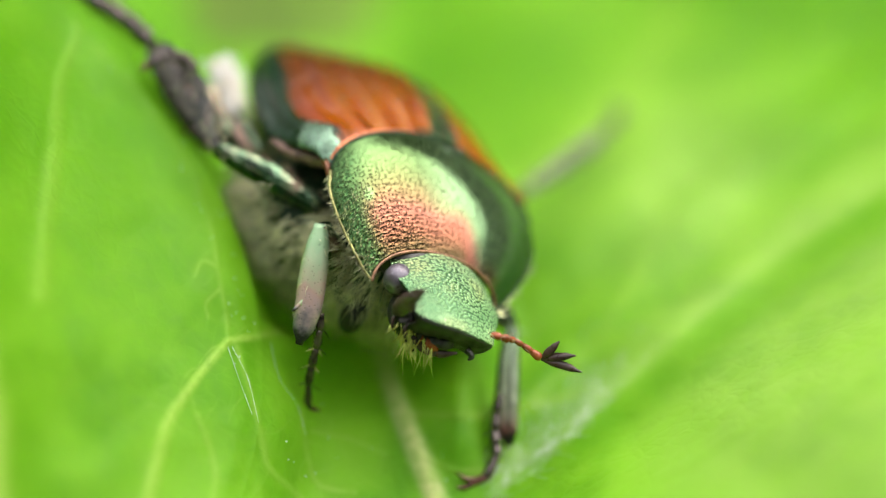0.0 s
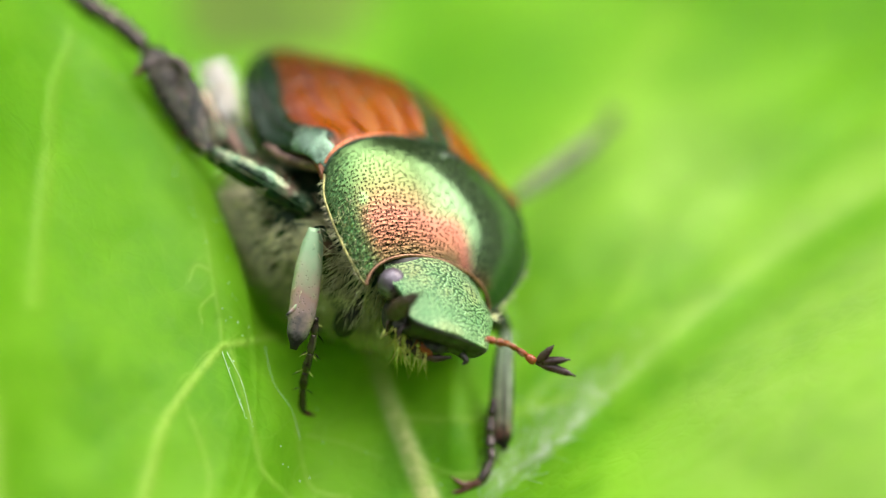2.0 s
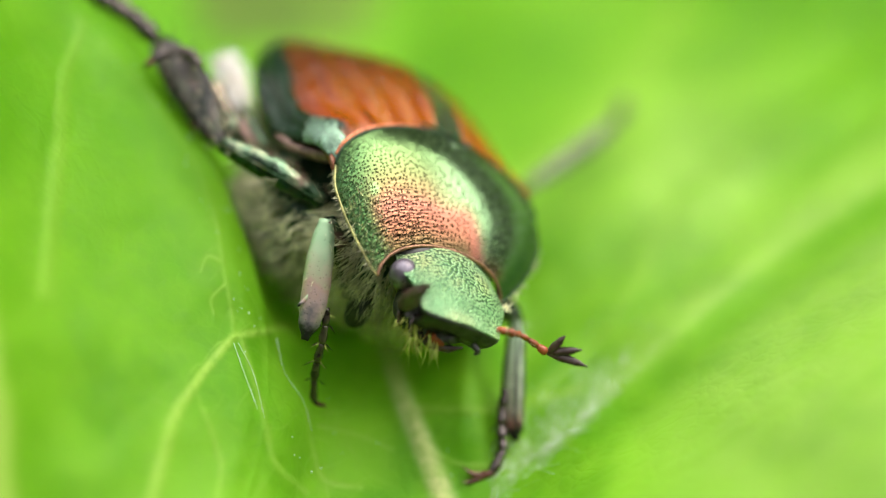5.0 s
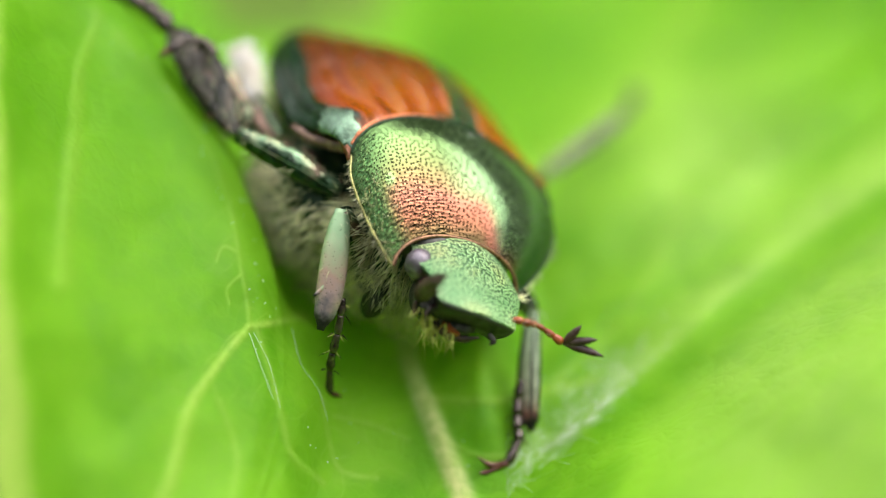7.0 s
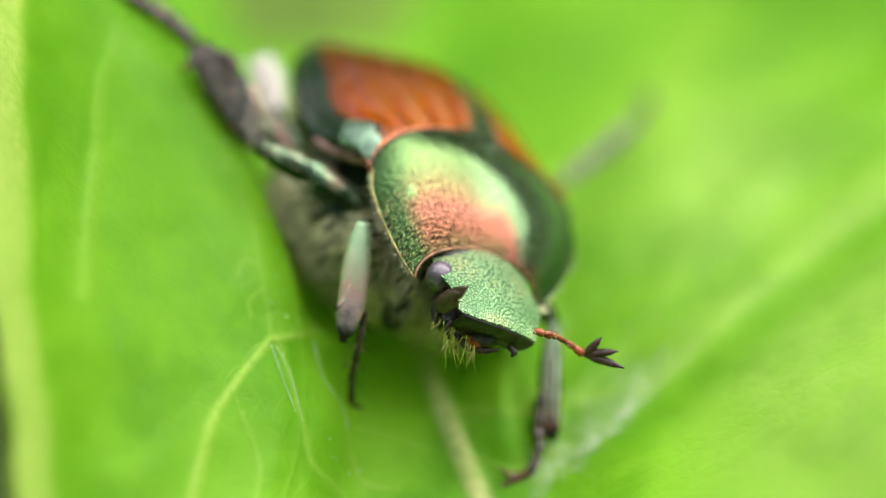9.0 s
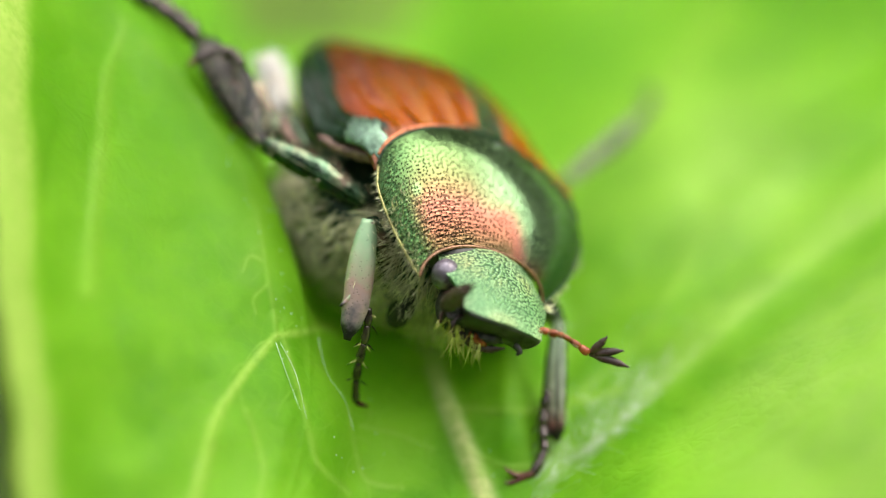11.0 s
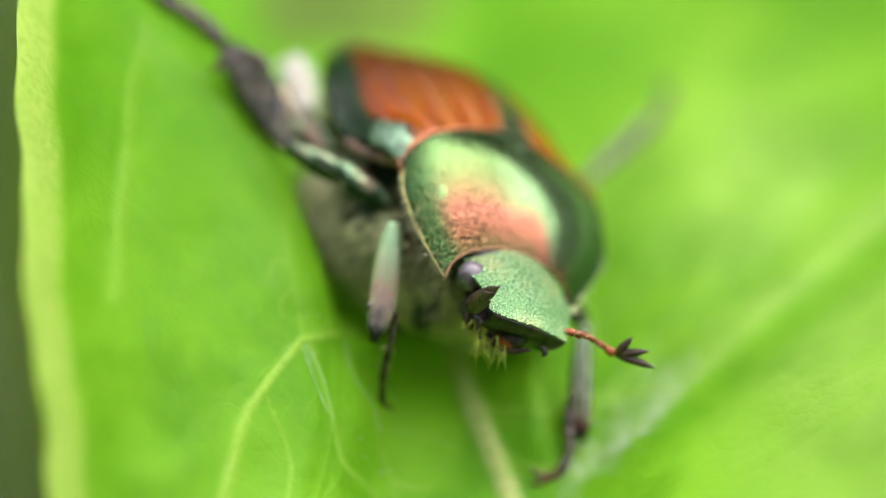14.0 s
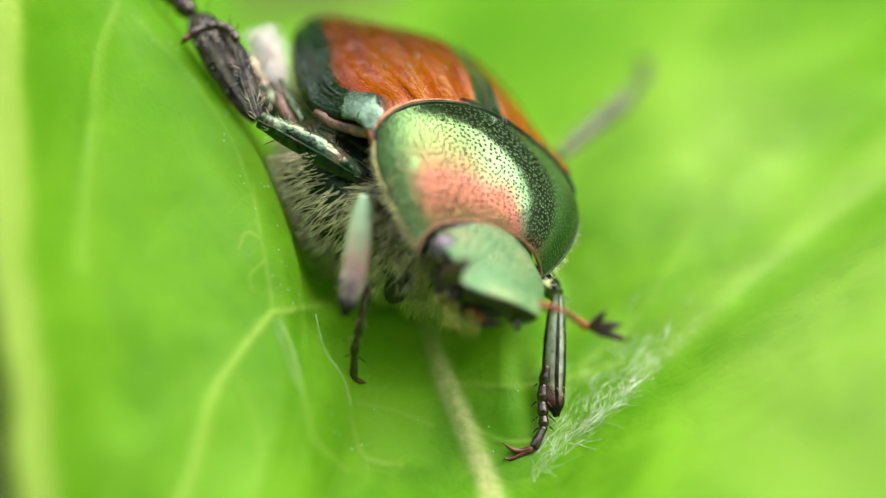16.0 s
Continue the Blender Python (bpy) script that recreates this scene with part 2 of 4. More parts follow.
def leaf_material(name, light, dark, vein, through=0.45, net=1.3, veined=False):
    m = Mat(name)
    broad = m.noise(0.26, 4)
    fine = m.noise(2.2, 4)
    color = m.mix(m.grey(broad, 0.36, 0.64), dark, light)
    color = m.mix(m.grey(m.noise(0.75, 3), 0.45, 0.7, 0.0, 0.45), color, light)
    color = m.mix(m.grey(fine, 0.3, 0.75, 0.0, 0.3), color, light)
    warp = m.node("ShaderNodeVectorMath", operation="ADD")
    nz = m.node("ShaderNodeTexNoise")
    m.link(m.co, nz.inputs["Vector"])
    nz.inputs["Scale"].default_value = 0.8
    m.link(m.co, warp.inputs[0])
    m.link(nz.outputs["Color"], warp.inputs[1])
    lines = m.cells(net * 1.8, "DISTANCE_TO_EDGE", warp.outputs[0])
    lines2 = m.cells(net * 0.38, "DISTANCE_TO_EDGE", warp.outputs[0])
    web = m.math("MAXIMUM", m.grey(lines, 0.07, 0.0, 0.0, 0.14), m.grey(lines2, 0.05, 0.0, 0.0, 0.16))
    color = m.mix(web, color, vein)
    if veined:
        def layer(key):
            n = m.node("ShaderNodeAttribute")
            n.attribute_name = key
            return n.outputs["Fac"]
        streak = m.grey(m.noise(0.9, 4), 0.3, 0.7, 0.65, 1.0)
        # brightness painted into the blade: deeper green where dim, paler where bright
        color = m.mix(m.math("MULTIPLY", layer("painted_shade"), streak), color, (0.105, 0.32, 0.003))
        color = m.mix(m.math("MULTIPLY", layer("painted_light"), streak), color, (0.44, 0.60, 0.16))
        rough = m.grey(m.noise(4.0, 3), 0.25, 0.7, 0.45, 1.0)
        color = m.mix(m.math("MULTIPLY", layer("vein"), rough), color, (0.44, 0.64, 0.10))
        color = m.mix(m.math("MULTIPLY", layer("midrib"), rough), color, (0.74, 0.72, 0.33))
    n = m.bump(m.grey(lines, 0.0, 0.25), 0.05, 0.12)
    n = m.bump(m.noise(9.0, 4), 0.02, 0.2, n)
    n = m.bump(m.grey(lines2, 0.0, 0.3), 0.2, 0.12, n)
    m.done(color, m.grey(fine, 0.3, 0.7, 0.45, 0.60), 0.0, n, Specular_IOR_Level=0.20)
    tr = m.node("ShaderNodeBsdfTranslucent")
    hue = m.mix(0.75, color, (0.66, 0.95, 0.10))
    m.link(hue, tr.inputs["Color"])
    m.link(n, tr.inputs["Normal"])
    ms = m.node("ShaderNodeMixShader")
    ms.inputs[0].default_value = through
    m.link(m.b.outputs[0], ms.inputs[1])
    m.link(tr.outputs[0], ms.inputs[2])
    m.link(ms.outputs[0], m.out.inputs["Surface"])
    return m.m


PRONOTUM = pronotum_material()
HEAD = head_material()
DARK_GREEN = dark_green_material()
ELYTRA = elytra_material()
LEG = leg_material()
TIBIA = tibia_material()
SHIN = shin_material()
SHANK = shank_material()
BLACK = dark_material("black_chitin", (0.010, 0.009, 0.006), 0.42)
FOOT = dark_material("foot_chitin", (0.045, 0.030, 0.027), 0.18, 0.5, 0.1, 1.0)
SIDE_RIM = dark_material("side_rim_chitin", (0.21, 0.19, 0.07), 0.30, 0.5)
RIM = dark_material("rim_chitin", (0.15, 0.075, 0.04), 0.28, 0.5)
FAR_SHIN = dark_material("brown_chitin", (0.055, 0.055, 0.034), 0.40)
# the shoulder's pale green is a sky reflection painted into its colour
SHOULDER = dark_material("shoulder_chitin", (0.085, 0.14, 0.095), 0.22, 0.6, 0.9)
CLAW = dark_material("claw_chitin", (0.085, 0.026, 0.018), 0.2, 0.2, 0.1, 0.8)
PLATE = dark_material("plate_chitin", (0.17, 0.10, 0.08), 0.3, 0.3)
ANTENNA = dark_material("antenna_chitin", (0.19, 0.042, 0.014), 0.2)
CLUB = dark_material("club_chitin", (0.030, 0.014, 0.011), 0.32)
EYE = dark_material("eye_facets", (0.10, 0.085, 0.105), 0.28, 0.3)
CORAL = dark_material("coral_chitin", (0.34, 0.09, 0.03), 0.22, 0.15)
HAIR = dark_material("pale_hair", (0.48, 0.44, 0.27), 0.45)
WHITE_HAIR = dark_material("white_hair", (0.95, 0.89, 0.80), 0.6)
BRISTLE = dark_material("bristle", (0.50, 0.44, 0.13), 0.4)
FINE_SILK = dark_material("fine_silk", (0.54, 0.64, 0.40), 0.5)
SILK = dark_material("silk", (0.58, 0.66, 0.44), 0.5)
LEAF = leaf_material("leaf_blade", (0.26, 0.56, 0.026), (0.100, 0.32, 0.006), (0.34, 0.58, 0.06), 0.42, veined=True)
VEIN = leaf_material("leaf_vein", (0.27, 0.50, 0.045), (0.23, 0.46, 0.03), (0.36, 0.56, 0.09), 0.45)
FAR_LEAF = leaf_material("far_leaf", (0.17, 0.25, 0.045), (0.11, 0.18, 0.03), (0.20, 0.28, 0.06), 0.45, 0.2)


# ---- building helpers ----
def part(name, bm, material, parent=None, label="", shift=(0, 0, 0)):
    """One mesh object out of bm (millimetres), smooth, under its parent."""
    mesh = bpy.data.meshes.new(name)
    bmesh.ops.transform(bm, matrix=Matrix.Scale(MM, 4) @ Matrix.Translation(shift), verts=bm.verts)
    bmesh.ops.recalc_face_normals(bm, faces=bm.faces)
    bm.to_mesh(mesh)
    bm.free()
    for p in mesh.polygons:
        p.use_smooth = True
    mesh.materials.append(material)
    ob = new(name, mesh)
    ob.parent = parent
    return tagged(ob, label) if label else ob


def glide(points, n):
    """n + 1 points along a smooth line through the given ones."""
    p = [Vector(q) for q in points]
    if len(p) == 2:
        return [p[0].lerp(p[1], k / n) for k in range(n + 1)]
    p = [2 * p[0] - p[1]] + p + [2 * p[-1] - p[-2]]
    out = []
    for k in range(n + 1):
        x = k / n * (len(p) - 3)
        i = min(int(x), len(p) - 4)
        f = x - i
        a, b, c, d = p[i:i + 4]
        out.append(0.5 * (2 * b + (c - a) * f + (2 * a - 5 * b + 4 * c - d) * f * f + (3 * b - 3 * c + d - a) * f ** 3))
    return out


def blend(values, f):
    """The value at f (0 to 1) between evenly spaced ones."""
    x = min(max(f, 0), 1) * (len(values) - 1)
    i = min(int(x), len(values) - 2)
    k = x - i
    k = k * k * (3 - 2 * k)
    return values[i] * (1 - k) + values[i + 1] * k


def tube(bm, points, radii, n=14, sides=10, flat=1.0, flat_way=None):
    """A rounded, tapering limb along points; flat < 1 squashes it along flat_way."""
    uv = bm.loops.layers.uv.verify()
    line = glide(points, n)
    side = None
    rings = []
    for k, p in enumerate(line):
        way = (line[min(k + 1, n)] - line[max(k - 1, 0)]).normalized()
        if side is None:
            side = Vector(flat_way) if flat_way else way.orthogonal()
        side = (side - way * side.dot(way)).normalized()
        up = way.cross(side)
        r = blend(radii, k / n)
        rings.append([bm.verts.new(p + (side * math.cos(a) * flat + up * math.sin(a)) * r)
                      for a in (2 * math.pi * j / sides for j in range(sides))])
    for a, b in zip(rings, rings[1:]):
        for j in range(sides):
            bm.faces.new((a[j], a[(j + 1) % sides], b[(j + 1) % sides], b[j]))
    spot = {v: (j / sides, k / n) for k, r in enumerate(rings) for j, v in enumerate(r)}
    for r in rings:
        for v in r:
            for lp in v.link_loops:
                lp[uv].uv = spot[v]
    bm.faces.new(rings[0][::-1])
    bm.faces.new(rings[-1])
    return bm


def limb(name, points, radii, material, parent, label="", n=14, sides=10, flat=1.0, flat_way=None, shift=(0, 0, 0)):
    return part(name, tube(bmesh.new(), points, radii, n, sides, flat, flat_way), material, parent, label, shift)


def sheet(place, nu, nv, thick, inward=None, wide=1.0, long=1.0):
    """A curved plate: place(a, b) for a, b in 0 to 1, with a second skin and closed edges; about wide by long."""
    bm = bmesh.new()
    uv = bm.loops.layers.uv.new("map")
    grid = [[Vector(place(i / nu, j / nv)) for j in range(nv + 1)] for i in range(nu + 1)]
    back = []
    for i in range(nu + 1):
        row = []
        for j in range(nv + 1):
            du = grid[min(i + 1, nu)][j] - grid[max(i - 1, 0)][j]
            dv = grid[i][min(j + 1, nv)] - grid[i][max(j - 1, 0)]
            nrm = du.cross(dv)
            nrm = nrm.normalized() if nrm.length > 1e-9 else Vector((0, 0, 1))
            if inward is not None and nrm.dot(Vector(inward) - grid[i][j]) < 0:
                nrm = -nrm
            row.append(grid[i][j] + nrm * thick)
        back.append(row)
    f = [[bm.verts.new(p) for p in r] for r in grid]
    g = [[bm.verts.new(p) for p in r] for r in back]
    for i in range(nu):
        for j in range(nv):
            bm.faces.new((f[i][j], f[i + 1][j], f[i + 1][j + 1], f[i][j + 1]))
            bm.faces.new((g[i][j], g[i][j + 1], g[i + 1][j + 1], g[i + 1][j]))
    spot = {v: (i / nu * wide, j / nv * long) for skin in (f, g) for i, r in enumerate(skin) for j, v in enumerate(r)}
    for face in bm.faces:
        for lp in face.loops:
            lp[uv].uv = spot[lp.vert]
    for i in range(nu):
        for j in (0, nv):
            bm.faces.new((f[i][j], g[i][j], g[i + 1][j], f[i + 1][j]))
    for j in range(nv):
        for i in (0, nu):
            bm.faces.new((f[i][j], f[i][j + 1], g[i][j + 1], g[i][j]))
    return bm


def ball(bm, centre, radii, turn=None, nu=20, nv=14):
    m = Matrix.LocRotScale(Vector(centre), turn or Euler((0, 0, 0)), Vector(radii))
    bmesh.ops.create_uvsphere(bm, u_segments=nu, v_segments=nv, radius=1.0, matrix=m)
    return bm


def hairs(bm, roots, ways, length, thick, rnd, bend=0.25):
    """Thin bent hairs, three-sided."""
    for p, w in zip(roots, ways):
        p, w = Vector(p), Vector(w).normalized()
        ln = length * rnd.uniform(0.6, 1.25)
        side = w.orthogonal().normalized()
        side.rotate(Matrix.Rotation(rnd.uniform(0, 6.28), 3, w))
        up = w.cross(side)
        mid = p + w * ln * 0.5 + side * ln * bend * 0.3
        tip = p + w * ln * 0.95 + side * ln * bend * rnd.uniform(0.4, 1.2)
        a = [bm.verts.new(p + (side * math.cos(k) + up * math.sin(k)) * thick) for k in (0, 2.1, 4.2)]
        b = [bm.verts.new(mid + (side * math.cos(k) + up * math.sin(k)) * thick * 0.7) for k in (0, 2.1, 4.2)]
        c = bm.verts.new(tip)
        for k in range(3):
            bm.faces.new((a[k], a[(k + 1) % 3], b[(k + 1) % 3], b[k]))
            bm.faces.new((b[k], b[(k + 1) % 3], c))


def smooth(a, b, x):
    x = min(max((x - a) / (b - a), 0), 1)
    return x * x * (3 - 2 * x)


def soft_max(a, b, k=0.5):
    h = min(max(0.5 + 0.5 * (a - b) / k, 0), 1)
    return b * (1 - h) + a * h + k * h * (1 - h)


# ---- the leaf ----
def crest(v):
    return -4.55 - 0.33 * v - 0.058 * v * v


def rib(v):
    return -1.2 - 0.4 * (v + 3.05) if v < -2 else -1.62 - 0.12 * (v + 2)


def ridge(u):
    return -5.47 + 0.88 * (u - 1.48) - 0.03 * max(u - 5, 0) ** 2


def leaf_depth(u, v):
    """How far the blade stands towards the lens, over the tilted frame."""
    # valley floor that falls away behind, its flank rising to the ridge
    off = u - rib(v)
    flank = (0.52 if off > 0 else 0.25) * (math.sqrt(off * off + 0.6) - 0.775)
    floor = -8.75 - 1.33 * v + flank
    floor += 0.35 * smooth(-1.0, -5.0, v) * smooth(1.2, -0.8, u)
    floor += 2.4 * smooth(0.5, -2.2, v) * smooth(-6.5, -2.5, v) * smooth(1.9, 0.2, u)          # the stretch before the head lies flatter
    below = ridge(u) - v
    if u > -2:
        floor -= 0.24 * math.exp(-((below - 0.7) / 0.5) ** 2) * smooth(4.0, 8.0, u)
        floor += 0.26 * math.exp(-((below + 0.25) / 0.55) ** 2) * smooth(1.5, 4.0, u)
        fold = 0.5 * (below + math.sqrt(below * below + 0.05))
        floor += 0.75 * fold * smooth(-0.2, 2.2, u)
    # the bulging lobe beside the valley, steep on its far side
    c = crest(v)
    drop = 1.5 + 21.5 * smooth(-2.6, -0.6, v) ** 2
    d = c - u
    top = -0.05 - 0.45 * (v + 2.5) + 0.022 * v * v
    lobe = top + (0.52 * d + 0.05 * d * d if d > 0 else drop * d) - 0.2 * math.exp(-(d / 0.3) ** 2)
    lobe += 0.22 * max(-8.3 - u, 0) ** 2          # the outer margin curls up
    w = soft_max(lobe, floor, 0.5)
    w += 0.45 * noise.noise(Vector((u * 0.2, v * 0.3, 7.0))) * smooth(1.5, 5, u)
    # soft puckers that run beside the ridge, and a swelling above it
    fan = smooth(0.5, 3.0, u) * smooth(0.4, -0.6, below) * smooth(-6.5, -3.0, below)
    w += 0.085 * fan * math.cos(below * 3.3 + 0.35 * u + 1.2 * noise.noise(Vector((u * 0.4, v * 0.4, 2.0))))
    w += 0.9 * math.exp(-((u - 3.6) / 2.3) ** 2 - ((v - 1.0) / 2.4) ** 2)
    w += 0.34 * noise.noise(Vector((u * 0.38, v * 0.38, 3.0))) + 0.05 * noise.noise(Vector((u * 1.3, v * 1.3, 9.0)))
    return w


# veins of the blade: their lines over the tilted frame, half width at both ends, how pale
MIDRIB = ([(0.5, -7.5), (-0.18, -5.6), (-0.7, -4.3), (-1.2, -3.05), (-1.6, -1.5), (-1.9, 1.0)], 0.26, 0.17, 0.95)
VEINS = (
    ([(-4.85, -2.06), (-5.35, -2.65), (-5.75, -3.2), (-6.1, -3.75), (-6.3, -4.4), (-6.6, -5.6), (-7.2, -7.0)], 0.075, 0.15, 0.8),
    ([(-4.85, -2.06), (-4.3, -1.98), (-3.6, -1.86), (-2.6, -2.0)], 0.085, 0.06, 0.75),
    ([(-5.2, -5.8), (-5.1, -4.9), (-5.5, -3.7)], 0.07, 0.05, 0.4),
    ([(-1.0, -3.7), (1.0, -3.75), (3.0, -3.3)], 0.08, 0.06, 0.6),
    ([(-3.21, -3.71), (-3.07, -4.58), (-2.81, -5.31), (-2.0, -5.5)], 0.045, 0.05, 0.7),
    ([(-2.95, -4.1), (-2.1, -4.3), (-1.28, -4.64)], 0.05, 0.04, 0.55),
    ([(-4.68, -2.1), (-4.4, -3.0), (-4.15, -3.9), (-3.9, -4.9), (-3.2, -5.6)], 0.05, 0.06, 0.5),
    ([(-5.3, 0.84), (-5.1, -0.37), (-4.9, -1.5), (-4.85, -2.06)], 0.035, 0.05, 0.38),
    ([(-7.96, 4.67), (-6.94, 3.58), (-5.79, 1.93), (-5.2, 0.27)], 0.05, 0.035, 0.22),
    ([(-8.4, 5.2), (-8.35, 4.9), (-8.7, 3.8), (-8.75, 2.4), (-8.9, 0.5), (-8.95, -1.0)], 0.07, 0.2, 0.26),
    ([(-5.1, -0.37), (-5.45, -0.25), (-5.6, -0.6)], 0.035, 0.025, 0.6),
    ([(-5.05, -0.9), (-5.35, -1.2), (-5.3, -1.55)], 0.035, 0.025, 0.5),
    ([(-0.6, -4.6), (0.3, -5.0), (1.0, -5.0)], 0.05, 0.04, 0.55),
    ([(0.9, -3.55), (1.7, -2.6), (2.2, -1.6)], 0.06, 0.05, 0.4),
    ([(2.0, -3.4), (3.4, -2.2), (4.6, -0.4)], 0.07, 0.06, 0.4),
    ([(-1.9, 1.0), (1.5, 1.5), (4.5, 4.0), (6.0, 7.0)], 0.16, 0.12, 0.45),
)


def branchlets():
    """Thin side branches of the veins, bent and forked at random."""
    rnd = random.Random(31)
    out = []
    for pts, h0, h1, strong in VEINS[:9]:
        line = glide([(x, y, 0) for x, y in pts], 40)
        k = 2
        while k < 39:
            p, way = line[k], (line[k + 1] - line[k]).normalized()
            side = rnd.choice((-1, 1))
            turn = math.atan2(way.y, way.x) + side * rnd.uniform(0.8, 1.4)
            row = [(p.x, p.y)]
            for _ in range(rnd.randint(2, 4)):
                step = rnd.uniform(0.14, 0.34)
                row.append((row[-1][0] + math.cos(turn) * step, row[-1][1] + math.sin(turn) * step))
                turn += rnd.gauss(0, 0.4)
            out.append((row, 0.030, 0.014, strong * 0.42))
            k += rnd.randint(5, 11)
    return out


def margin(v):
    """The outer edge of the lobe."""
    return -10.98 - 0.05 * max(v, 0) + 0.118 * max(-v, 0) + 0.05 * math.sin(v * 1.3) + 0.03 * math.sin(v * 3.1 + 1)


def build_leaf():
    leaf = tagged(new("host_leaf"), "bright green broad leaf, puckered, lit through, with pale veins", "leaf", kind="structure")
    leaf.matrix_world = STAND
    nu, nv = 620, 400
    # finer towards the middle, coarser at the far sides
    a = np.linspace(0, 1, nu + 1)[:, None] * np.ones((1, nv + 1))
    b = np.linspace(0, 1, nv + 1)[None, :] * np.ones((nu + 1, 1))
    u = -11.4 + 22.0 * a + 8.4 * a ** 4
    bump = lambda x, lo, hi: np.clip((x - lo) / (hi - lo), 0, 1) ** 2 * (3 - 2 * np.clip((x - lo) / (hi - lo), 0, 1))
    far = 10.0 - 5.2 * bump(u, -7.4, -5.6) * bump(u, 0.5, -2.5)
    v = -8.5 + (far + 8.5) * b
    edge = np.array([margin(y) for y in v[0]])[None, :]
    u = u + (edge + 11.4) * (1 - a) ** 6
    w = np.array([[leaf_depth(x, y) for x, y in zip(p, q)] for p, q in zip(u.tolist(), v.tolist())])

    def trace(pts, h0, h1, steps):
        """How close each place lies to a line (1 on it), and how far along it."""
        line = glide([(x, y, 0) for x, y in pts], steps)
        reach = 4 * max(h0, h1)
        near = np.full_like(u, 1e9)
        half = np.full_like(u, max(h0, h1))
        box = (u > min(p.x for p in line) - reach) & (u < max(p.x for p in line) + reach) & (v > min(p.y for p in line) - reach) & (v < max(p.y for p in line) + reach)
        x, y, best, h = u[box], v[box], near[box], half[box]
        for k, (p, q) in enumerate(zip(line, line[1:])):
            way = q - p
            f = np.clip(((x - p.x) * way.x + (y - p.y) * way.y) / max(way.x ** 2 + way.y ** 2, 1e-9), 0, 1)
            d = (x - p.x - f * way.x) ** 2 + (y - p.y - f * way.y) ** 2
            h = np.where(d < best, h0 + (h1 - h0) * (k + f) / steps, h)
            best = np.minimum(best, d)
        near[box], half[box] = best, h
        return near, half

    pale = np.zeros_like(u)
    for pts, h0, h1, strong in (*VEINS, *branchlets()):
        near, half = trace(pts, h0, h1, 24 if h0 > 0.033 else 8)
        w = w + 0.4 * half * np.exp(-near / half ** 2)
        pale = np.maximum(pale, strong * np.exp(-(near / (1.2 * half) ** 2) ** 1.4))
    pts, h0, h1, strong = MIDRIB
    near, half = trace(pts, h0, h1, 30)
    w = w + 0.5 * half * np.exp(-near / half ** 2)
    # midrib painted less pale under the head, as if shaded there
    rib_pale = (0.4 + 0.6 * bump(v, -2.2, -4.2)) * strong * np.exp(-(near / (1.1 * half) ** 2) ** 1.8)
    # the thick pale margin of the lobe
    inside = u - edge
    pale = np.maximum(pale, 1.0 * bump(inside, 1.0, 0.6))
    rib_pale = np.maximum(rib_pale, 0.22 * bump(inside, 0.85, 0.5))
    w = w + 0.16 * np.exp(-((inside - 0.35) / 0.3) ** 2)
    # brighter parts of the blade, painted in as paler colour
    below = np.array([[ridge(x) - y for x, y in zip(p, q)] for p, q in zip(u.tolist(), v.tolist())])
    painted_light = 0.58 * np.exp(-(np.maximum(-below, 0) / 1.2) ** 2) * bump(below, 0.20, -0.20) * bump(u, 2.0, 5.0)
    painted_light = np.maximum(painted_light, 0.5 * np.exp(-((u - 5.6) / 2.6) ** 2 - ((v - 1.6) / 2.6) ** 2))
    painted_light = np.maximum(painted_light, 0.45 * bump(u, 3.0, 7.0) * bump(below, 0.3, 1.5))
    # dimmer parts and the fold's shaded side, painted in as deeper green
    painted_shade = 0.85 * np.exp(-((u - 0.8) / 2.6) ** 2 - ((v - 4.6) / 1.8) ** 2)
    painted_shade = np.maximum(painted_shade, bump(u, -3.5, -6.0) * (0.45 + 0.4 * bump(v, -3.0, 3.0)))
    painted_shade = np.maximum(painted_shade, 0.7 * np.exp(-((u - 9.0) / 2.2) ** 2 - ((v - 4.8) / 2.2) ** 2))
    painted_shade = np.maximum(painted_shade, 0.55 * np.exp(-((below - 0.55) / 0.5) ** 2) * bump(u, 2.5, 5.0))
    thick = 0.18
    front = np.stack([u, v, w], -1).reshape(-1, 3)
    back = front + np.array([0, -0.08, -thick])
    idx = np.arange((nu + 1) * (nv + 1)).reshape(nu + 1, nv + 1)
    quads = np.stack([idx[:-1, :-1], idx[1:, :-1], idx[1:, 1:], idx[:-1, 1:]], -1).reshape(-1, 4)
    n = len(front)
    sides = []
    for ring in (idx[:, 0], idx[::-1, -1], idx[0, ::-1], idx[-1, :]):
        sides.append(np.stack([ring[1:], ring[:-1], ring[:-1] + n, ring[1:] + n], -1))
    faces = np.concatenate([quads, quads[:, ::-1] + n] + sides)
    mesh = bpy.data.meshes.new("blade")
    mesh.from_pydata((np.concatenate([front, back]) * MM).tolist(), [], faces.tolist())
    for key, values in (("vein", pale), ("midrib", rib_pale), ("painted_light", painted_light), ("painted_shade", painted_shade)):
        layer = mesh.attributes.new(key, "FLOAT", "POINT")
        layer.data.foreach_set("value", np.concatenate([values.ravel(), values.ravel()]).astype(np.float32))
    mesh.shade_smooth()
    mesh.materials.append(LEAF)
    blade = new("blade", mesh)
    blade.parent = leaf
    tagged(blade, "bright green leaf blade with pale veins")
    return leaf


leaf = build_leaf()


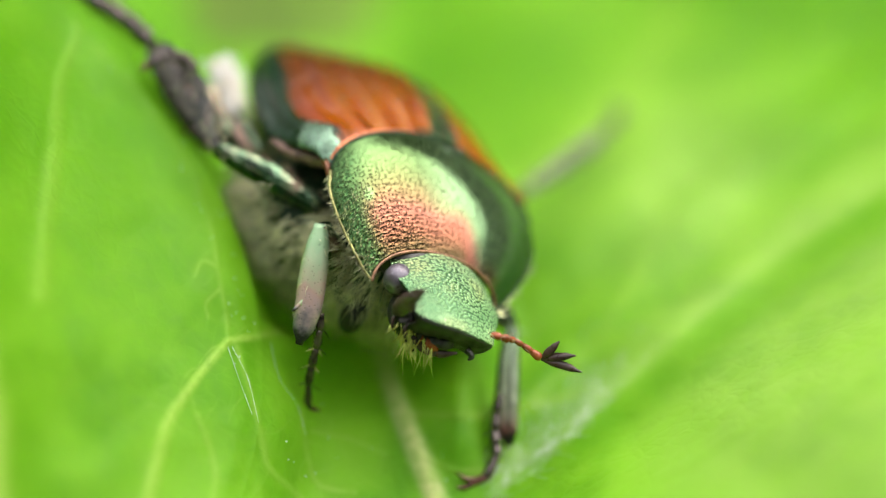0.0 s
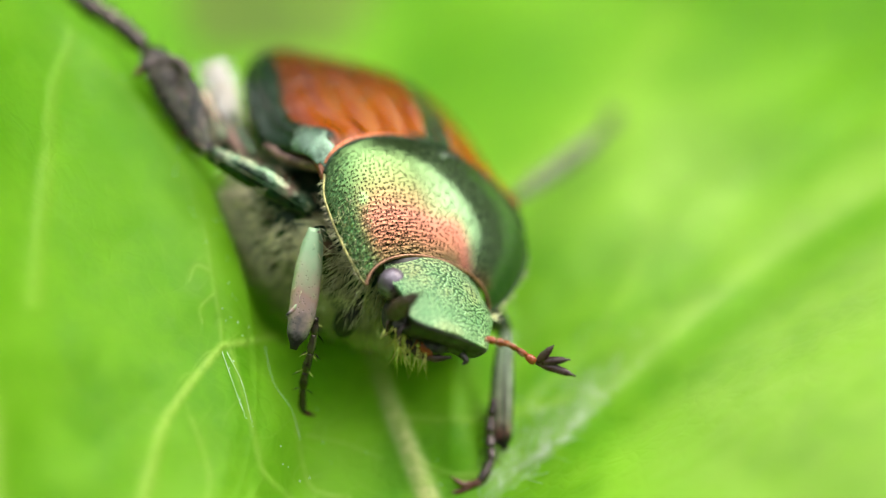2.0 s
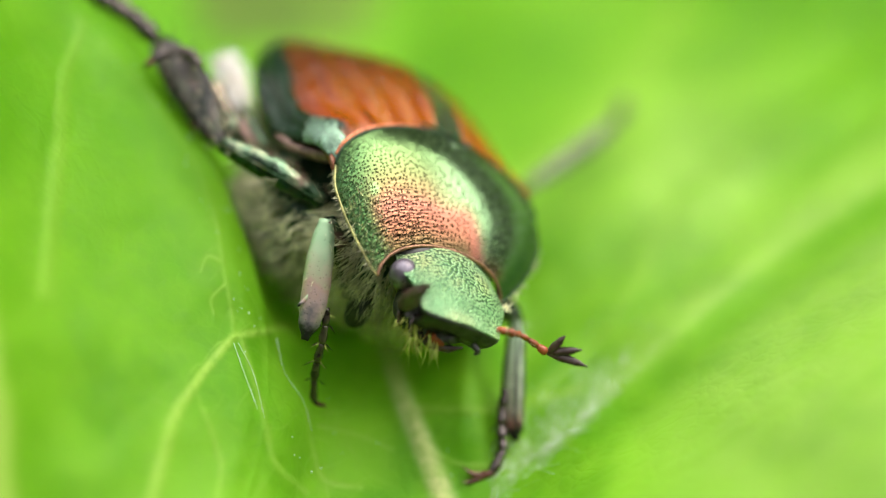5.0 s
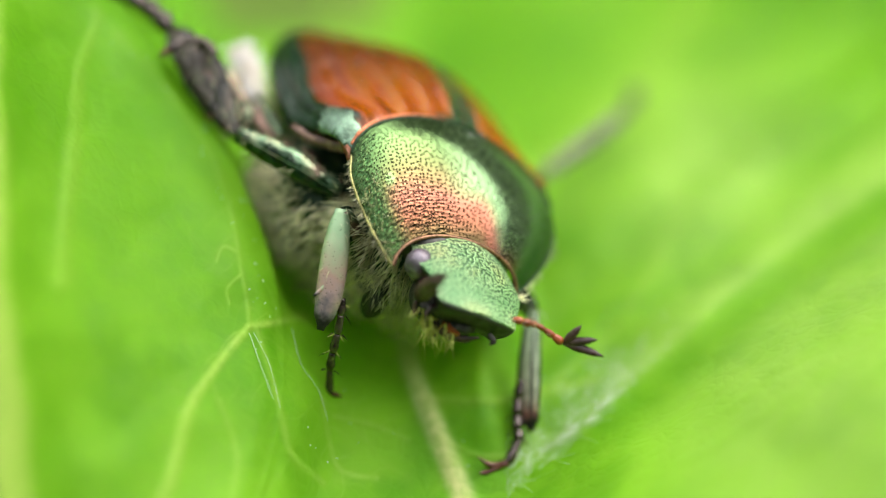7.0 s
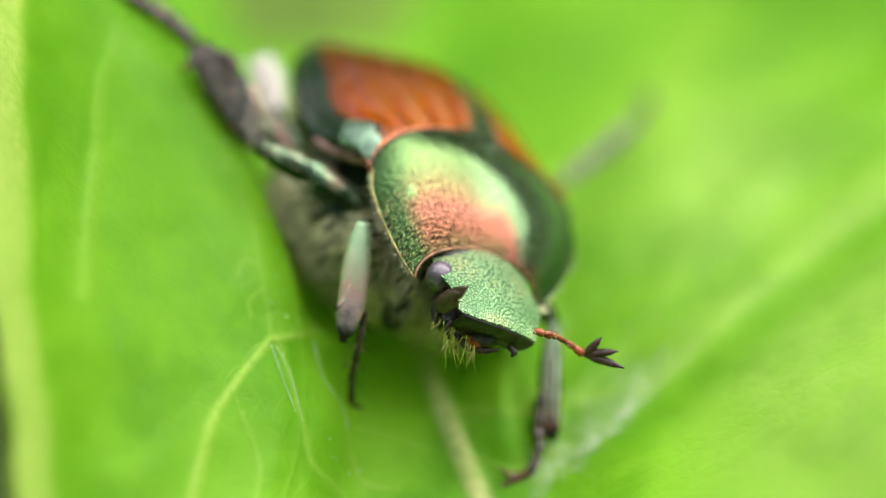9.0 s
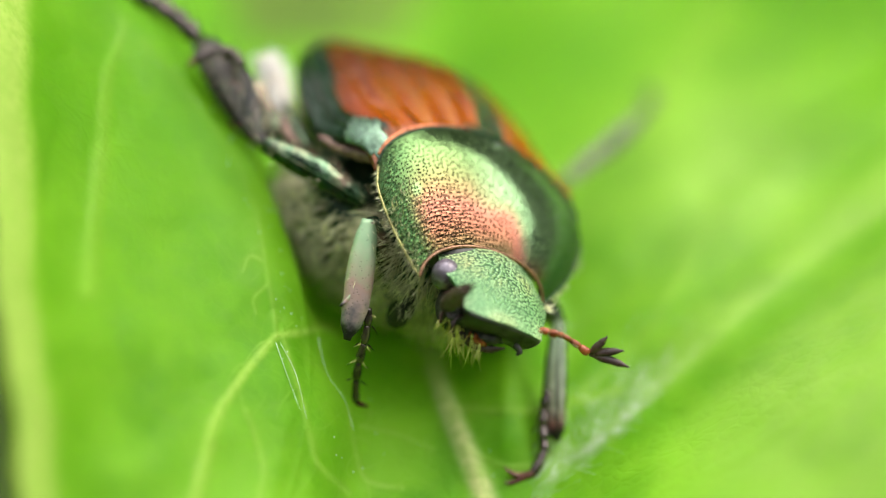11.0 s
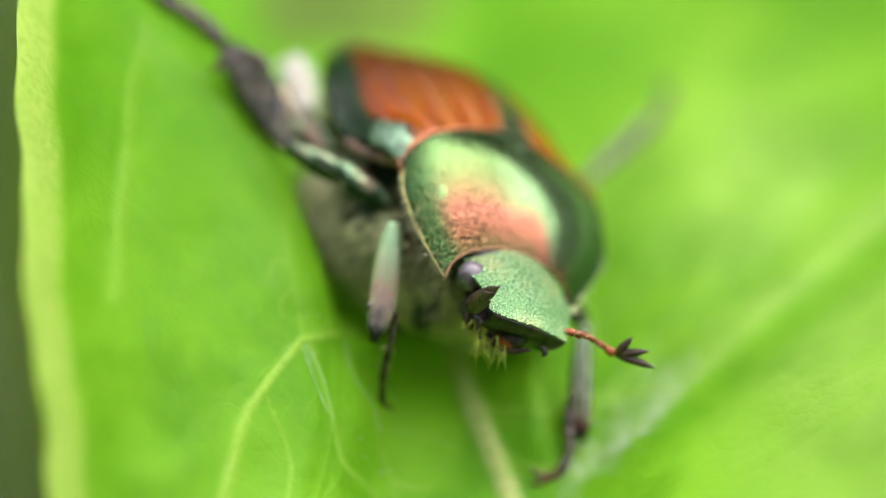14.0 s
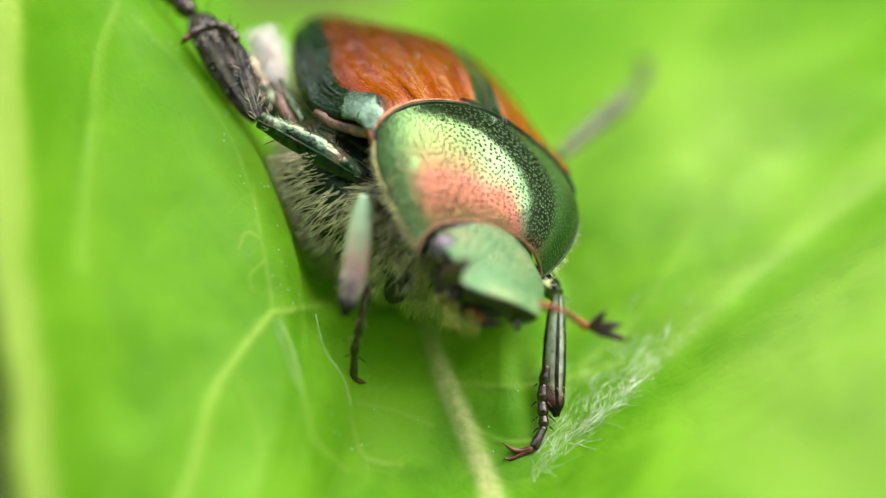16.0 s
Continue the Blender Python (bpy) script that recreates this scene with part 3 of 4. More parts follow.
def build_silk():
    """Fine pale threads lying on the blade."""
    rnd = random.Random(9)

    def thread(bm, pts, r=0.012, lift=0.04):
        line = glide([(u, v, 0) for u, v in pts], 10)
        tube(bm, [(p.x, p.y, leaf_depth(p.x, p.y) + lift) for p in line], [r, r], n=9, sides=4)
    bm = bmesh.new()
    for k in range(430):
        u = 0.9 + 2.4 * rnd.random() ** 0.9 if k % 9 else rnd.uniform(3.0, 4.6)
        v = ridge(u) + abs(rnd.gauss(0, 0.62)) - 0.05
        along = k % 7 == 0 and u < 3.4
        a = rnd.gauss(0.72, 0.12) if along else rnd.gauss(0.9, 0.65)
        ln = rnd.uniform(0.5, 1.1) if along else rnd.uniform(0.10, 0.55)
        du, dv = math.cos(a) * ln, math.sin(a) * ln
        bend = rnd.gauss(0, 0.05)
        thread(bm, [(u, v), (u + du * 0.5 - dv * bend, v + dv * 0.5 + du * bend), (u + du, v + dv)], rnd.choice((0.0016, 0.0022, 0.0030, 0.0042)), rnd.uniform(0.0, 0.06))
    tagged(part("silk_patch", bm, FINE_SILK), "patch of fine pale silk threads on the leaf", "silk", kind="stuff").matrix_world = STAND
    for pts in ([(-4.85, -2.2), (-4.6, -2.9), (-4.3, -3.7)], [(-4.75, -2.2), (-4.4, -2.9), (-4.15, -3.9)], [(-3.9, -2.1), (-3.7, -2.9), (-3.3, -3.5), (-3.1, -4.2)]):
        bm = bmesh.new()
        thread(bm, pts, 0.006)
        tagged(part("silk_thread", bm, SILK), "single pale silk thread on the leaf", "silk", "silk threads").matrix_world = STAND
    bm = bmesh.new()
    for k in range(34):
        v = rnd.uniform(-3.5, 5)
        u = crest(v) - abs(rnd.gauss(0, 0.35)) - 0.1
        ball(bm, (u, v, leaf_depth(u, v) + 0.02), [rnd.uniform(0.010, 0.02)] * 3, nu=6, nv=4)
    for k in range(16):
        u, v = rnd.uniform(-4.2, 1.5), rnd.uniform(-5.4, -2.6)
        ball(bm, (u, v, leaf_depth(u, v) + 0.03), [rnd.uniform(0.012, 0.024)] * 3, nu=6, nv=4)
    tagged(part("dust", bm, SILK), "pale specks of dust on the leaf", "dust", kind="stuff").matrix_world = STAND


build_silk()


# ---- far foliage and the ground below ----
def far_leaf(centre, size, turn, label):
    def place(a, b):
        x, y = (a - 0.5) * 2, (b - 0.5) * 2
        wide = (1 - y * y) ** 0.6 * 0.5 + 0.02
        return (x * wide * size, y * size, 0.12 * size * (x * x + 0.6 * y * y))
    ob = tagged(new("background_leaf"), label, "leaf", "leaves behind")
    ob.matrix_world = STAND @ pose(*[c * MM for c in centre], *turn)
    part("blade", sheet(place, 16, 20, 0.2), FAR_LEAF, ob)
    limb("midrib", [Vector(place(0.5, k / 10)) - Vector((0, 0, 0.1)) for k in range(11)], [0.02 * size, 0.012 * size], VEIN, ob, "pale midrib", n=20, sides=6)
    return ob


far_leaf((-4, 9, -30), 24, (-50, 20, 0), "dull green leaf behind, out of focus")
far_leaf((14, 20, -60), 40, (-10, 20, -50), "dull green leaf behind, out of focus")
far_leaf((-30, -6, -50), 34, (10, -20, 10), "dull green leaf behind, out of focus")
far_leaf((-16, 34, -80), 40, (30, 5, 80), "dull green leaf behind, out of focus")


def soil_material():
    m = Mat("garden_ground")
    color = m.ramp(m.noise(0.02, 5), [(0.35, (0.05, 0.04, 0.02)), (0.55, (0.06, 0.10, 0.02)), (0.7, (0.10, 0.15, 0.03))])
    return m.done(color, 0.9, 0.0, m.bump(m.noise(0.05, 5), 8.0, 1.0))


def wood_material():
    m = Mat("far_foliage")
    color = m.ramp(m.noise(0.004, 6, 0.7), [(0.35, (0.008, 0.018, 0.005)), (0.55, (0.02, 0.045, 0.01)), (0.72, (0.045, 0.085, 0.016))])
    return m.done(color, 0.8, 0.0, m.bump(m.noise(0.02, 6, 0.7), 60.0, 1.0))


def build_ground():
    bm = bmesh.new()
    bmesh.ops.create_grid(bm, x_segments=40, y_segments=40, size=60000)
    for v in bm.verts:
        v.co.z = -600 + 40 * noise.noise(v.co * 0.0003)
    tagged(part("ground", bm, soil_material()), "dim green garden ground", "ground", kind="structure")
    # a belt of bushes all round, added to darken reflections; heights shape the light
    bm = bmesh.new()
    rings = []
    for k in range(121):
        a = 2 * math.pi * k / 120
        row = []
        for j in range(9):
            r = 4200 + 700 * noise.noise(Vector((math.cos(a) * 4, math.sin(a) * 4, j * 0.7)))
            lean = math.cos(a - radians(6))          # lowest towards the open side
            gap = smooth(0.86, 0.97, math.cos(a - radians(142)))          # and a gap behind, added so sky reflects on the wing case flank
            near = smooth(0.45, 0.9, -math.sin(a))          # tall on the unseen near side, added to block light
            top = 700 + 4200 * (0.38 + 0.52 * smooth(0.94, 0.70, lean)) * (1 - 0.6 * gap) + 4200 * near + 450 * noise.noise(Vector((math.cos(a) * 5, math.sin(a) * 5, 5)))
            row.append(bm.verts.new((r * math.cos(a), r * math.sin(a), -700 + top * j / 8)))
        rings.append(row)
    for p, q in zip(rings, rings[1:]):
        for j in range(8):
            bm.faces.new((p[j], q[j], q[j + 1], p[j + 1]))
    tagged(part("backdrop", bm, wood_material()), "dark green belt of bushes far off, added to darken reflections", "bushes", kind="structure")


build_ground()

# ---- the beetle ----
# fore, left and up of the body in the tilted frame
FORE, LEFT, UP = Vector((0.2696, -0.5592, 0.7839)), Vector((0.8023, -0.3197, -0.5040)), Vector((0.5325, 0.7649, 0.3625))
LIFT = 3.2
base = Vector((0.077, -0.140, 0.0)) - UP * LIFT
BODY = Matrix.Identity(4)
for k in range(3):
    BODY[k][0], BODY[k][1], BODY[k][2], BODY[k][3] = FORE[k], LEFT[k], UP[k], base[k] * MM
RAISE = (0, 0, LIFT)


def turned(p, pivot, yaw, pitch, roll):
    """A point turned about a pivot: yaw swings the tail to the right, roll leans the back to the left."""
    m = Matrix.Rotation(radians(yaw), 3, "Z") @ Matrix.Rotation(radians(pitch), 3, "Y") @ Matrix.Rotation(radians(-roll), 3, "X")
    return m @ (Vector(p) - Vector(pivot)) + Vector(pivot)


def pronotum_place(a, b):
    """a from the right margin over the back to the left one, b from the fore edge to the hind one."""
    s = 2 * a - 1
    phi = abs(s) * math.pi / 2
    my = 1.81 + 0.965 * math.sin(b * math.pi / 2) ** 0.9 - 0.12 * smooth(0.75, 1, b)
    mx, mz = 0.80 - 2.7 * b, -0.72 + 0.92 * b
    if s > 0:
        mx -= 0.35 * (1 - b) ** 2
        my -= 0.28 * (1 - b) ** 2
    cx, cz = -2.89 * b ** 1.05, 1.19 * math.sin(b * math.pi / 2 * 0.96)
    k = 1 - math.cos(phi)
    y = math.copysign(my * math.sin(phi) ** 0.94, s)
    z = cz + (mz - cz) * k
    if s > 0:
        z -= 0.20 * math.sin(math.pi * min(s * 1.05, 1)) * smooth(0.35, 1.0, b)
    # shallow hollows beside the middle
    z -= 0.045 * math.exp(-((s + 0.02) / 0.14) ** 2 - ((b - 0.50) / 0.16) ** 2)
    return turned((cx + (mx - cx) * k, y, z), (0, 0, 0), 0, 2.8, -5.2)


def rear(p):
    return turned(p, (-2.1, 0.0, 0.6), -2.9, -1.2, -2.0) + Vector((-0.14, -0.20, 0.05))


def elytron_place(side):
    def place(a, b):
        phi = a * math.pi / 2
        e = 1.04 * b ** 0.9 - 0.04          # the base is tucked under the pronotum
        cx = -2.65 - 5.8 * e
        cz = 1.45 - 0.20 * math.sin(max(min(e * 2.2, 1.57), -1)) - 1.75 * max(e - 0.45, 0) ** 1.6 / 0.55 ** 1.6
        cz -= 0.36 * smooth(0.30, -0.04, e)
        my = (2.45 + 0.68 * math.sin(max(min(e * 4, 1.57), -0.1))) * math.sqrt(max(1 - max((e - 0.5) / 0.52, 0) ** 2.4, 0)) + 0.12
        mx = -1.80 - 6.45 * e
        mz = 0.15 - 0.9 * smooth(0, 0.3, e) + 0.15 * e - 0.25 * smooth(0.08, -0.04, e)
        shift = 0.42 * smooth(0.85, 0.1, e)          # the seam lies a little to the left
        if side > 0:
            my += 0.30 * smooth(0.30, 0.02, e)
        k = 1 - math.cos(phi)
        sag = 0.20 * smooth(0.35, 0.8, e) * smooth(0.25, 0.7, a) if side < 0 else -0.14 * math.sin(2 * phi) * smooth(0.1, 0.4, e)
        sag += 0.05 * smooth(0.0, 0.12, a) + 0.12 * math.exp(-((a - 0.70) / 0.10) ** 2 - ((e - 0.07) / 0.06) ** 2)
        return rear((cx + (mx - cx) * k, shift + side * (0.015 + (my - side * shift) * math.sin(phi) ** 1.22), cz + (mz - cz) * k + sag))
    return place


def head_place(a, b):
    """a from right to left, b from the neck to the fore edge."""
    s = 2 * a - 1
    x = -0.25 + 2.34 * b - (0.34 if s < 0 else 0.20) * abs(s) ** 3 * smooth(0.5, 1, b)
    half = 1.40 + 0.10 * math.exp(-((b - 0.38) / 0.16) ** 2) - 0.06 * smooth(0.15, 0.5, b) - 0.26 * smooth(0.45, 1.0, b)
    z = 0.05 - 0.66 * b + 0.16 * math.sin(b * math.pi) - 0.55 * (1 - math.cos(s * math.pi / 2)) * (1 - 0.72 * smooth(0.2, 1, b))
    return (x, 0.13 + half * s * (1.15 - 0.15 * s * s), z)


# pieces that hang under the lip
MOUTH = (
    ([(1.50, -0.50, -1.46), (1.72, -0.20, -1.54), (1.92, 0.14, -1.42), (2.02, 0.42, -1.20)], 0.11, CLUB, "dark brown jaw edge"),
    ([(1.22, -0.72, -1.24), (1.45, -0.45, -1.48), (1.62, -0.24, -1.60)], 0.10, CLUB, "dark brown maxilla"),
    ([(1.74, -0.26, -1.34), (1.93, 0.02, -1.36)], 0.10, ANTENNA, "orange brown maxilla"),
    ([(1.05, -0.86, -1.10), (1.20, -0.98, -1.36), (1.34, -0.92, -1.58)], 0.05, CLUB, "thin dark palp"),
)


def build_beetle():
    beetle = tagged(new("beetle"), "metallic green and coppery brown beetle clinging to a leaf", "beetle")
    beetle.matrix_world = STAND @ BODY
    rnd = random.Random(4)

    # thorax, belly and wing cases
    bm = ball(bmesh.new(), (-1.7, 0, -1.25), (1.75, 2.0, 1.45), nu=32, nv=20)
    thorax = part("thorax", bm, DARK_GREEN, beetle, "dark green thorax", RAISE)
    part("coxa", ball(bmesh.new(), (-0.30, -0.95, -2.35), (0.36, 0.28, 0.48)), BLACK, thorax, "dark rounded leg joint", RAISE)
    breast = part("hind_breast", ball(bmesh.new(), (-3.6, -0.40, -1.95), (2.4, 2.65, 1.7), nu=32, nv=20), DARK_GREEN, beetle, "dark green breast under the wing cases", RAISE)
    bm = ball(bmesh.new(), rear((-4.8, -0.2, -1.3)), (3.3, 2.6, 1.8), Euler((radians(2), radians(-1), radians(-3))), nu=36, nv=24)
    abdomen = part("abdomen", bm, DARK_GREEN, beetle, "dark green abdomen", RAISE)
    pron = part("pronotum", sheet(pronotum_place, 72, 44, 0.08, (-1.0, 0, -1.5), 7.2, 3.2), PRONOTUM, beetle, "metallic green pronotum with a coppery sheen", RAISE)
    limb("front_rim", [pronotum_place(k / 24, 0.0) for k in range(25)], [0.035, 0.05, 0.04], RIM, pron, "coppery brown rim", n=60, sides=8, shift=RAISE)
    for s in (0.0, 1.0):
        limb("side_rim", [pronotum_place(s, k / 12) for k in range(13)], [0.032, 0.032], SIDE_RIM if s == 0 else DARK_GREEN, pron, "olive yellow rim" if s == 0 else "", n=30, sides=8, shift=RAISE)
    limb("hind_rim", [pronotum_place(k / 24, 1.0) for k in range(25)], [0.04, 0.05, 0.04], DARK_GREEN, pron, "", n=60, sides=8, shift=RAISE)
    for side in (-1, 1):
        part("elytron", sheet(elytron_place(side), 40, 64, 0.07, (-4.5, 0, -1), 4.2, 6.4), ELYTRA, beetle, "coppery brown wing case with dark green edges", RAISE)
    bm = ball(bmesh.new(), rear((-2.95, 0, 1.10)), (0.50, 0.45, 0.10), Euler((radians(2), radians(-1), radians(-3))))
    part("scutellum", bm, DARK_GREEN, beetle, "small dark green scutellum", RAISE)
    limb("shoulder_plate", [(-3.65, -3.30, -0.64), (-3.23, -3.0, -0.52), (-2.87, -2.72, -0.33), (-2.5, -2.52, -0.10), (-2.25, -2.50, 0.06)], [0.07, 0.15, 0.16, 0.16, 0.15, 0.10], PLATE, beetle, "brownish pink shoulder plate", shift=RAISE)
    line = [Vector(pronotum_place(0.04 + 0.42 * k / 12, 1.0)) + Vector((-0.10, 0, 0.0)) for k in range(13)]
    limb("base_rim", line, [0.05, 0.06, 0.05, 0.035, 0.015], CORAL, beetle, "coral pink base rim of the wing case", n=40, sides=8, shift=RAISE)

    def shoulder(a, b):
        r, f = a, 2 * math.pi * b
        r *= 1 + 0.24 * math.sin(3 * f + 1) + 0.10 * math.sin(7 * f)
        p = Vector(elytron_place(-1)(min(0.855 + 0.15 * r * math.cos(f), 1.0), max(0.085 + 0.095 * r * math.sin(f), 0.0)))
        rise = 0.035 * (1 - a * a) + 0.03 * noise.noise(p * 1.5) + 0.012
        return p + (p - Vector((-3.4, -1.2, -1.0))).normalized() * rise
    part("shoulder_bump", sheet(shoulder, 10, 36, 0.02), SHOULDER, beetle, "glossy shoulder bump, sky reflection painted in as pale green", RAISE)

    # head with eyes, mouth parts and feelers
    head = part("head", sheet(head_place, 48, 40, 0.1, (0.6, 0, -2), 2.7, 2.4), HEAD, beetle, "metallic light green head shield", RAISE)

    part("neck", ball(bmesh.new(), (-0.15, 0.05, -0.62), (0.75, 1.5, 0.62)), BLACK, beetle, "dark neck", RAISE)

    def lip(a, b):
        p = Vector(head_place(0.05 + 0.90 * a, 1.0))
        bulge = 0.10 * math.sin(b * math.pi)
        return (p.x + 0.035 + bulge - 0.46 * b, 0.1 + (p.y - 0.1) * (1.01 - 0.14 * b), p.z - 0.035 - 0.60 * b)
    part("lip", sheet(lip, 28, 10, 0.12, (0.6, 0, -1.2)), BLACK, head, "shiny black lip under the head shield", RAISE)
    bm = ball(bmesh.new(), (0.75, 0.05, -0.95), (1.05, 0.85, 0.5), Euler((0, 0.33, 0)))
    part("mouth", bm, BLACK, head, "dark mouth parts", RAISE)
    for x, y, z in ((0.60, -1.10, -0.70), (0.34, 1.05, -0.85)):
        part("eye", ball(bmesh.new(), (x, y, z), (0.36, 0.33, 0.36)), EYE, head, "dark grey faceted eye with a violet sheen", RAISE)
        part("eye_socket", ball(bmesh.new(), (x - 0.12, y * 0.93, z - 0.06), (0.38, 0.30, 0.38)), CLUB, head, "", RAISE)
    for c, r in (((0.85, -0.5, -1.3), (0.6, 0.5, 0.42)), ((1.25, 0.25, -1.10), (0.5, 0.6, 0.16))):
        part("jaw", ball(bmesh.new(), c, r, Euler((0, 0.5, 0))), BLACK, head, "dark jaw", RAISE)
    limb("mandible", [(2.0, 0.60, -1.05), (2.15, 0.70, -1.08), (2.2, 0.66, -1.18)], [0.08, 0.075, 0.03], BLACK, head, "shiny black mandible", n=12, shift=RAISE)
    for c, r in (((1.25, -0.68, -1.26), (0.24, 0.20, 0.16)), ((1.48, -0.36, -1.20), (0.32, 0.26, 0.13)), ((1.78, 0.05, -1.10), (0.26, 0.34, 0.10))):
        bm = ball(bmesh.new(), c, r, Euler((0.3, 0.5, 0.4)), nu=24, nv=16)
        for q in bm.verts:
            q.co += Vector((noise.noise(q.co * 5), noise.noise(q.co * 5 + Vector((9, 0, 0))), noise.noise(q.co * 5 + Vector((0, 9, 0))))) * 0.10
        part("mouth_lobe", bm, BLACK, head, "dark uneven mouth lobe", RAISE)
    for line in ([(1.3, -0.55, -1.1), (1.5, -0.75, -1.35), (1.62, -0.62, -1.6)], [(1.15, -0.3, -1.3), (1.45, -0.45, -1.62), (1.6, -0.3, -1.75)]):
        limb("palp", line, [0.05, 0.07, 0.03], CLUB, head, "thin brown palp", n=10, shift=RAISE)
    for line, r, mat, label in MOUTH:
        limb("mouth_part", line, [r * 0.7, r, r * 0.9, r * 0.3], mat, head, label, n=14, sides=8, shift=RAISE)
    bm = bmesh.new()
    roots, ways = [], []
    down, out = Vector((0.559, 0.320, -0.765)), Vector((-0.27, -0.80, -0.53))
    spread = lambda r: Vector([rnd.gauss(0, r) for _ in range(3)])
    for k in range(90):
        roots.append(Vector((1.22, -0.78, -1.40)).lerp((1.55, -0.45, -1.42), rnd.random()) + spread(0.09))
        ways.append(down + out * rnd.uniform(0.0, 0.7) + spread(0.3))
    hairs(bm, roots, ways, 0.36, 0.018, rnd)
    roots = [Vector((1.42, -0.55, -1.50)) + spread(0.10) for k in range(22)]
    hairs(bm, roots, [down + out * rnd.uniform(-0.5, 0.5) + spread(0.12) for k in roots], 0.85, 0.019, rnd)
    roots = [Vector((1.42, -0.55, -1.50)).lerp((1.9, -0.05, -1.35), rnd.random()) + spread(0.06) for k in range(14)]
    hairs(bm, roots, [down + out * rnd.uniform(-0.2, 0.3) + spread(0.10) for k in roots], 0.62, 0.014, rnd)
    tagged(part("bristles", bm, BRISTLE, head, "yellowish mouth bristles", RAISE), kind="stuff")
    bm = bmesh.new()
    hairs(bm, [(1.78 + rnd.gauss(0, 0.05), -0.18 + rnd.gauss(0, 0.1), -1.25) for k in range(22)], [down + spread(0.25) for k in range(22)], 0.24, 0.02, rnd)
    tagged(part("mouth_brush", bm, ANTENNA, head, "orange brush of the mouth parts", RAISE), kind="stuff")

    feeler = tagged(new("antenna"), "reddish brown antenna with a spread dark club")
    feeler.parent = beetle
    line = glide([(2.1, 0.84, -0.42), (2.45, 1.0, -0.22), (2.65, 1.08, -0.09), (2.99, 1.27, 0.0), (3.27, 1.54, 0.02)], 6)
    back = Vector((0.784, -0.504, 0.363)) * 1.1
    line = [p - back * smooth(0, 6, k) for k, p in enumerate(line)]
    for k in range(6):
        r = (0.085, 0.095, 0.075, 0.065, 0.08, 0.10)[k]
        limb("antenna_segment", [line[k], line[k].lerp(line[k + 1], 0.55), line[k + 1]], [r * 0.75, r, r * 1.1, r * 0.7], ANTENNA, feeler, "", n=8, sides=8, shift=RAISE)
    for tip in ((3.34, 1.64, 0.62), (3.68, 2.0, 0.60), (3.93, 2.22, 0.38)):
        root = Vector((3.27, 1.56, 0.03)) - back
        tip = Vector(tip) - back
        limb("lamella", [root, root.lerp(tip, 0.5) + Vector((0.02, 0, 0.02)), tip], [0.06, 0.11, 0.09, 0.02], CLUB, feeler, "dark brown club lamella", n=12, sides=10, flat=0.6, flat_way=(0.3, -0.7, 0.3), shift=RAISE)
    bm = bmesh.new()
    roots = [line[rnd.randrange(6)] + Vector([rnd.gauss(0, 0.05) for _ in range(3)]) for _ in range(26)]
    hairs(bm, roots, [Vector((0.5, 0.5, 0.6)) + Vector([rnd.gauss(0, 0.7) for _ in range(3)]) for _ in roots], 0.16, 0.009, rnd)
    tagged(part("hair", bm, HAIR, feeler, "short pale antenna hair", RAISE), kind="stuff")
    feeler = tagged(new("antenna"), "dark antenna club folded before the eye")
    feeler.parent = beetle
    limb("antenna_segment", [(1.05, -0.75, -0.95), (1.15, -1.0, -1.12), (1.29, -1.14, -1.08)], [0.07, 0.08, 0.07], ANTENNA, feeler, "", shift=RAISE)
    for dy, dz in ((0.0, 0.0), (-0.05, -0.12), (0.02, -0.24)):
        limb("lamella", [(1.27, -1.13 + dy, -1.02 + dz * 0.7), (1.68, -1.22 + dy, -0.52 + dz), (2.04, -1.24 + dy, 0.0 + dz * 1.8)], [0.09, 0.19, 0.15, 0.02], CLUB, feeler, "dark brown club lamella", n=12, flat=0.5, flat_way=(0.0, 0.6, 0.5), shift=RAISE)

    # pale hair on the breast and flanks
    def coat(c, r, count, parent, lean, label, length, width):
        bm = bmesh.new()
        roots, ways = [], []
        while len(roots) < count:
            a, b = rnd.uniform(0, 2 * math.pi), rnd.uniform(-1.0, 0.25)
            n = Vector((math.cos(a) * math.sqrt(1 - b * b), math.sin(a) * math.sqrt(1 - b * b), b))
            if n.y > 0.35:
                continue
            roots.append(Vector(c) + Vector((r[0] * n.x, r[1] * n.y, r[2] * n.z)) * 0.99)
            ways.append(n + Vector(lean) + Vector([rnd.gauss(0, 0.25) for _ in range(3)]))
        hairs(bm, roots, ways, length, width, rnd)
        tagged(part("hair", bm, HAIR, parent, label, RAISE), kind="stuff")
    coat((-1.7, 0, -1.25), (1.75, 2.0, 1.45), 2300, thorax, (0.25, -0.1, -0.7), "pale hair on the breast", 0.80, 0.016)
    coat((-3.6, -0.40, -1.95), (2.4, 2.65, 1.7), 2300, breast, (-0.1, -0.1, -1.0), "dense pale hair under the wing cases", 0.66, 0.016)
    coat(rear((-4.8, -0.2, -1.3)), (3.3, 2.6, 1.8), 1500, abdomen, (-0.6, 0, -0.3), "pale hair on the belly", 0.5, 0.014)
    # stiff pale hairs along the fore corners and sides of the pronotum
    bm = bmesh.new()
    roots, ways = [], []
    for k in range(150):
        a, b = rnd.uniform(0.0, 0.22), rnd.uniform(0.02, 0.55)
        p = Vector(pronotum_place(a, b))
        n = (p - Vector((-1.0, 0, -0.8))).normalized()
        roots.append(p)
        ways.append(n * 0.6 + Vector((0.3, 0.0, 0.6)) + Vector([rnd.gauss(0, 0.2) for _ in range(3)]))
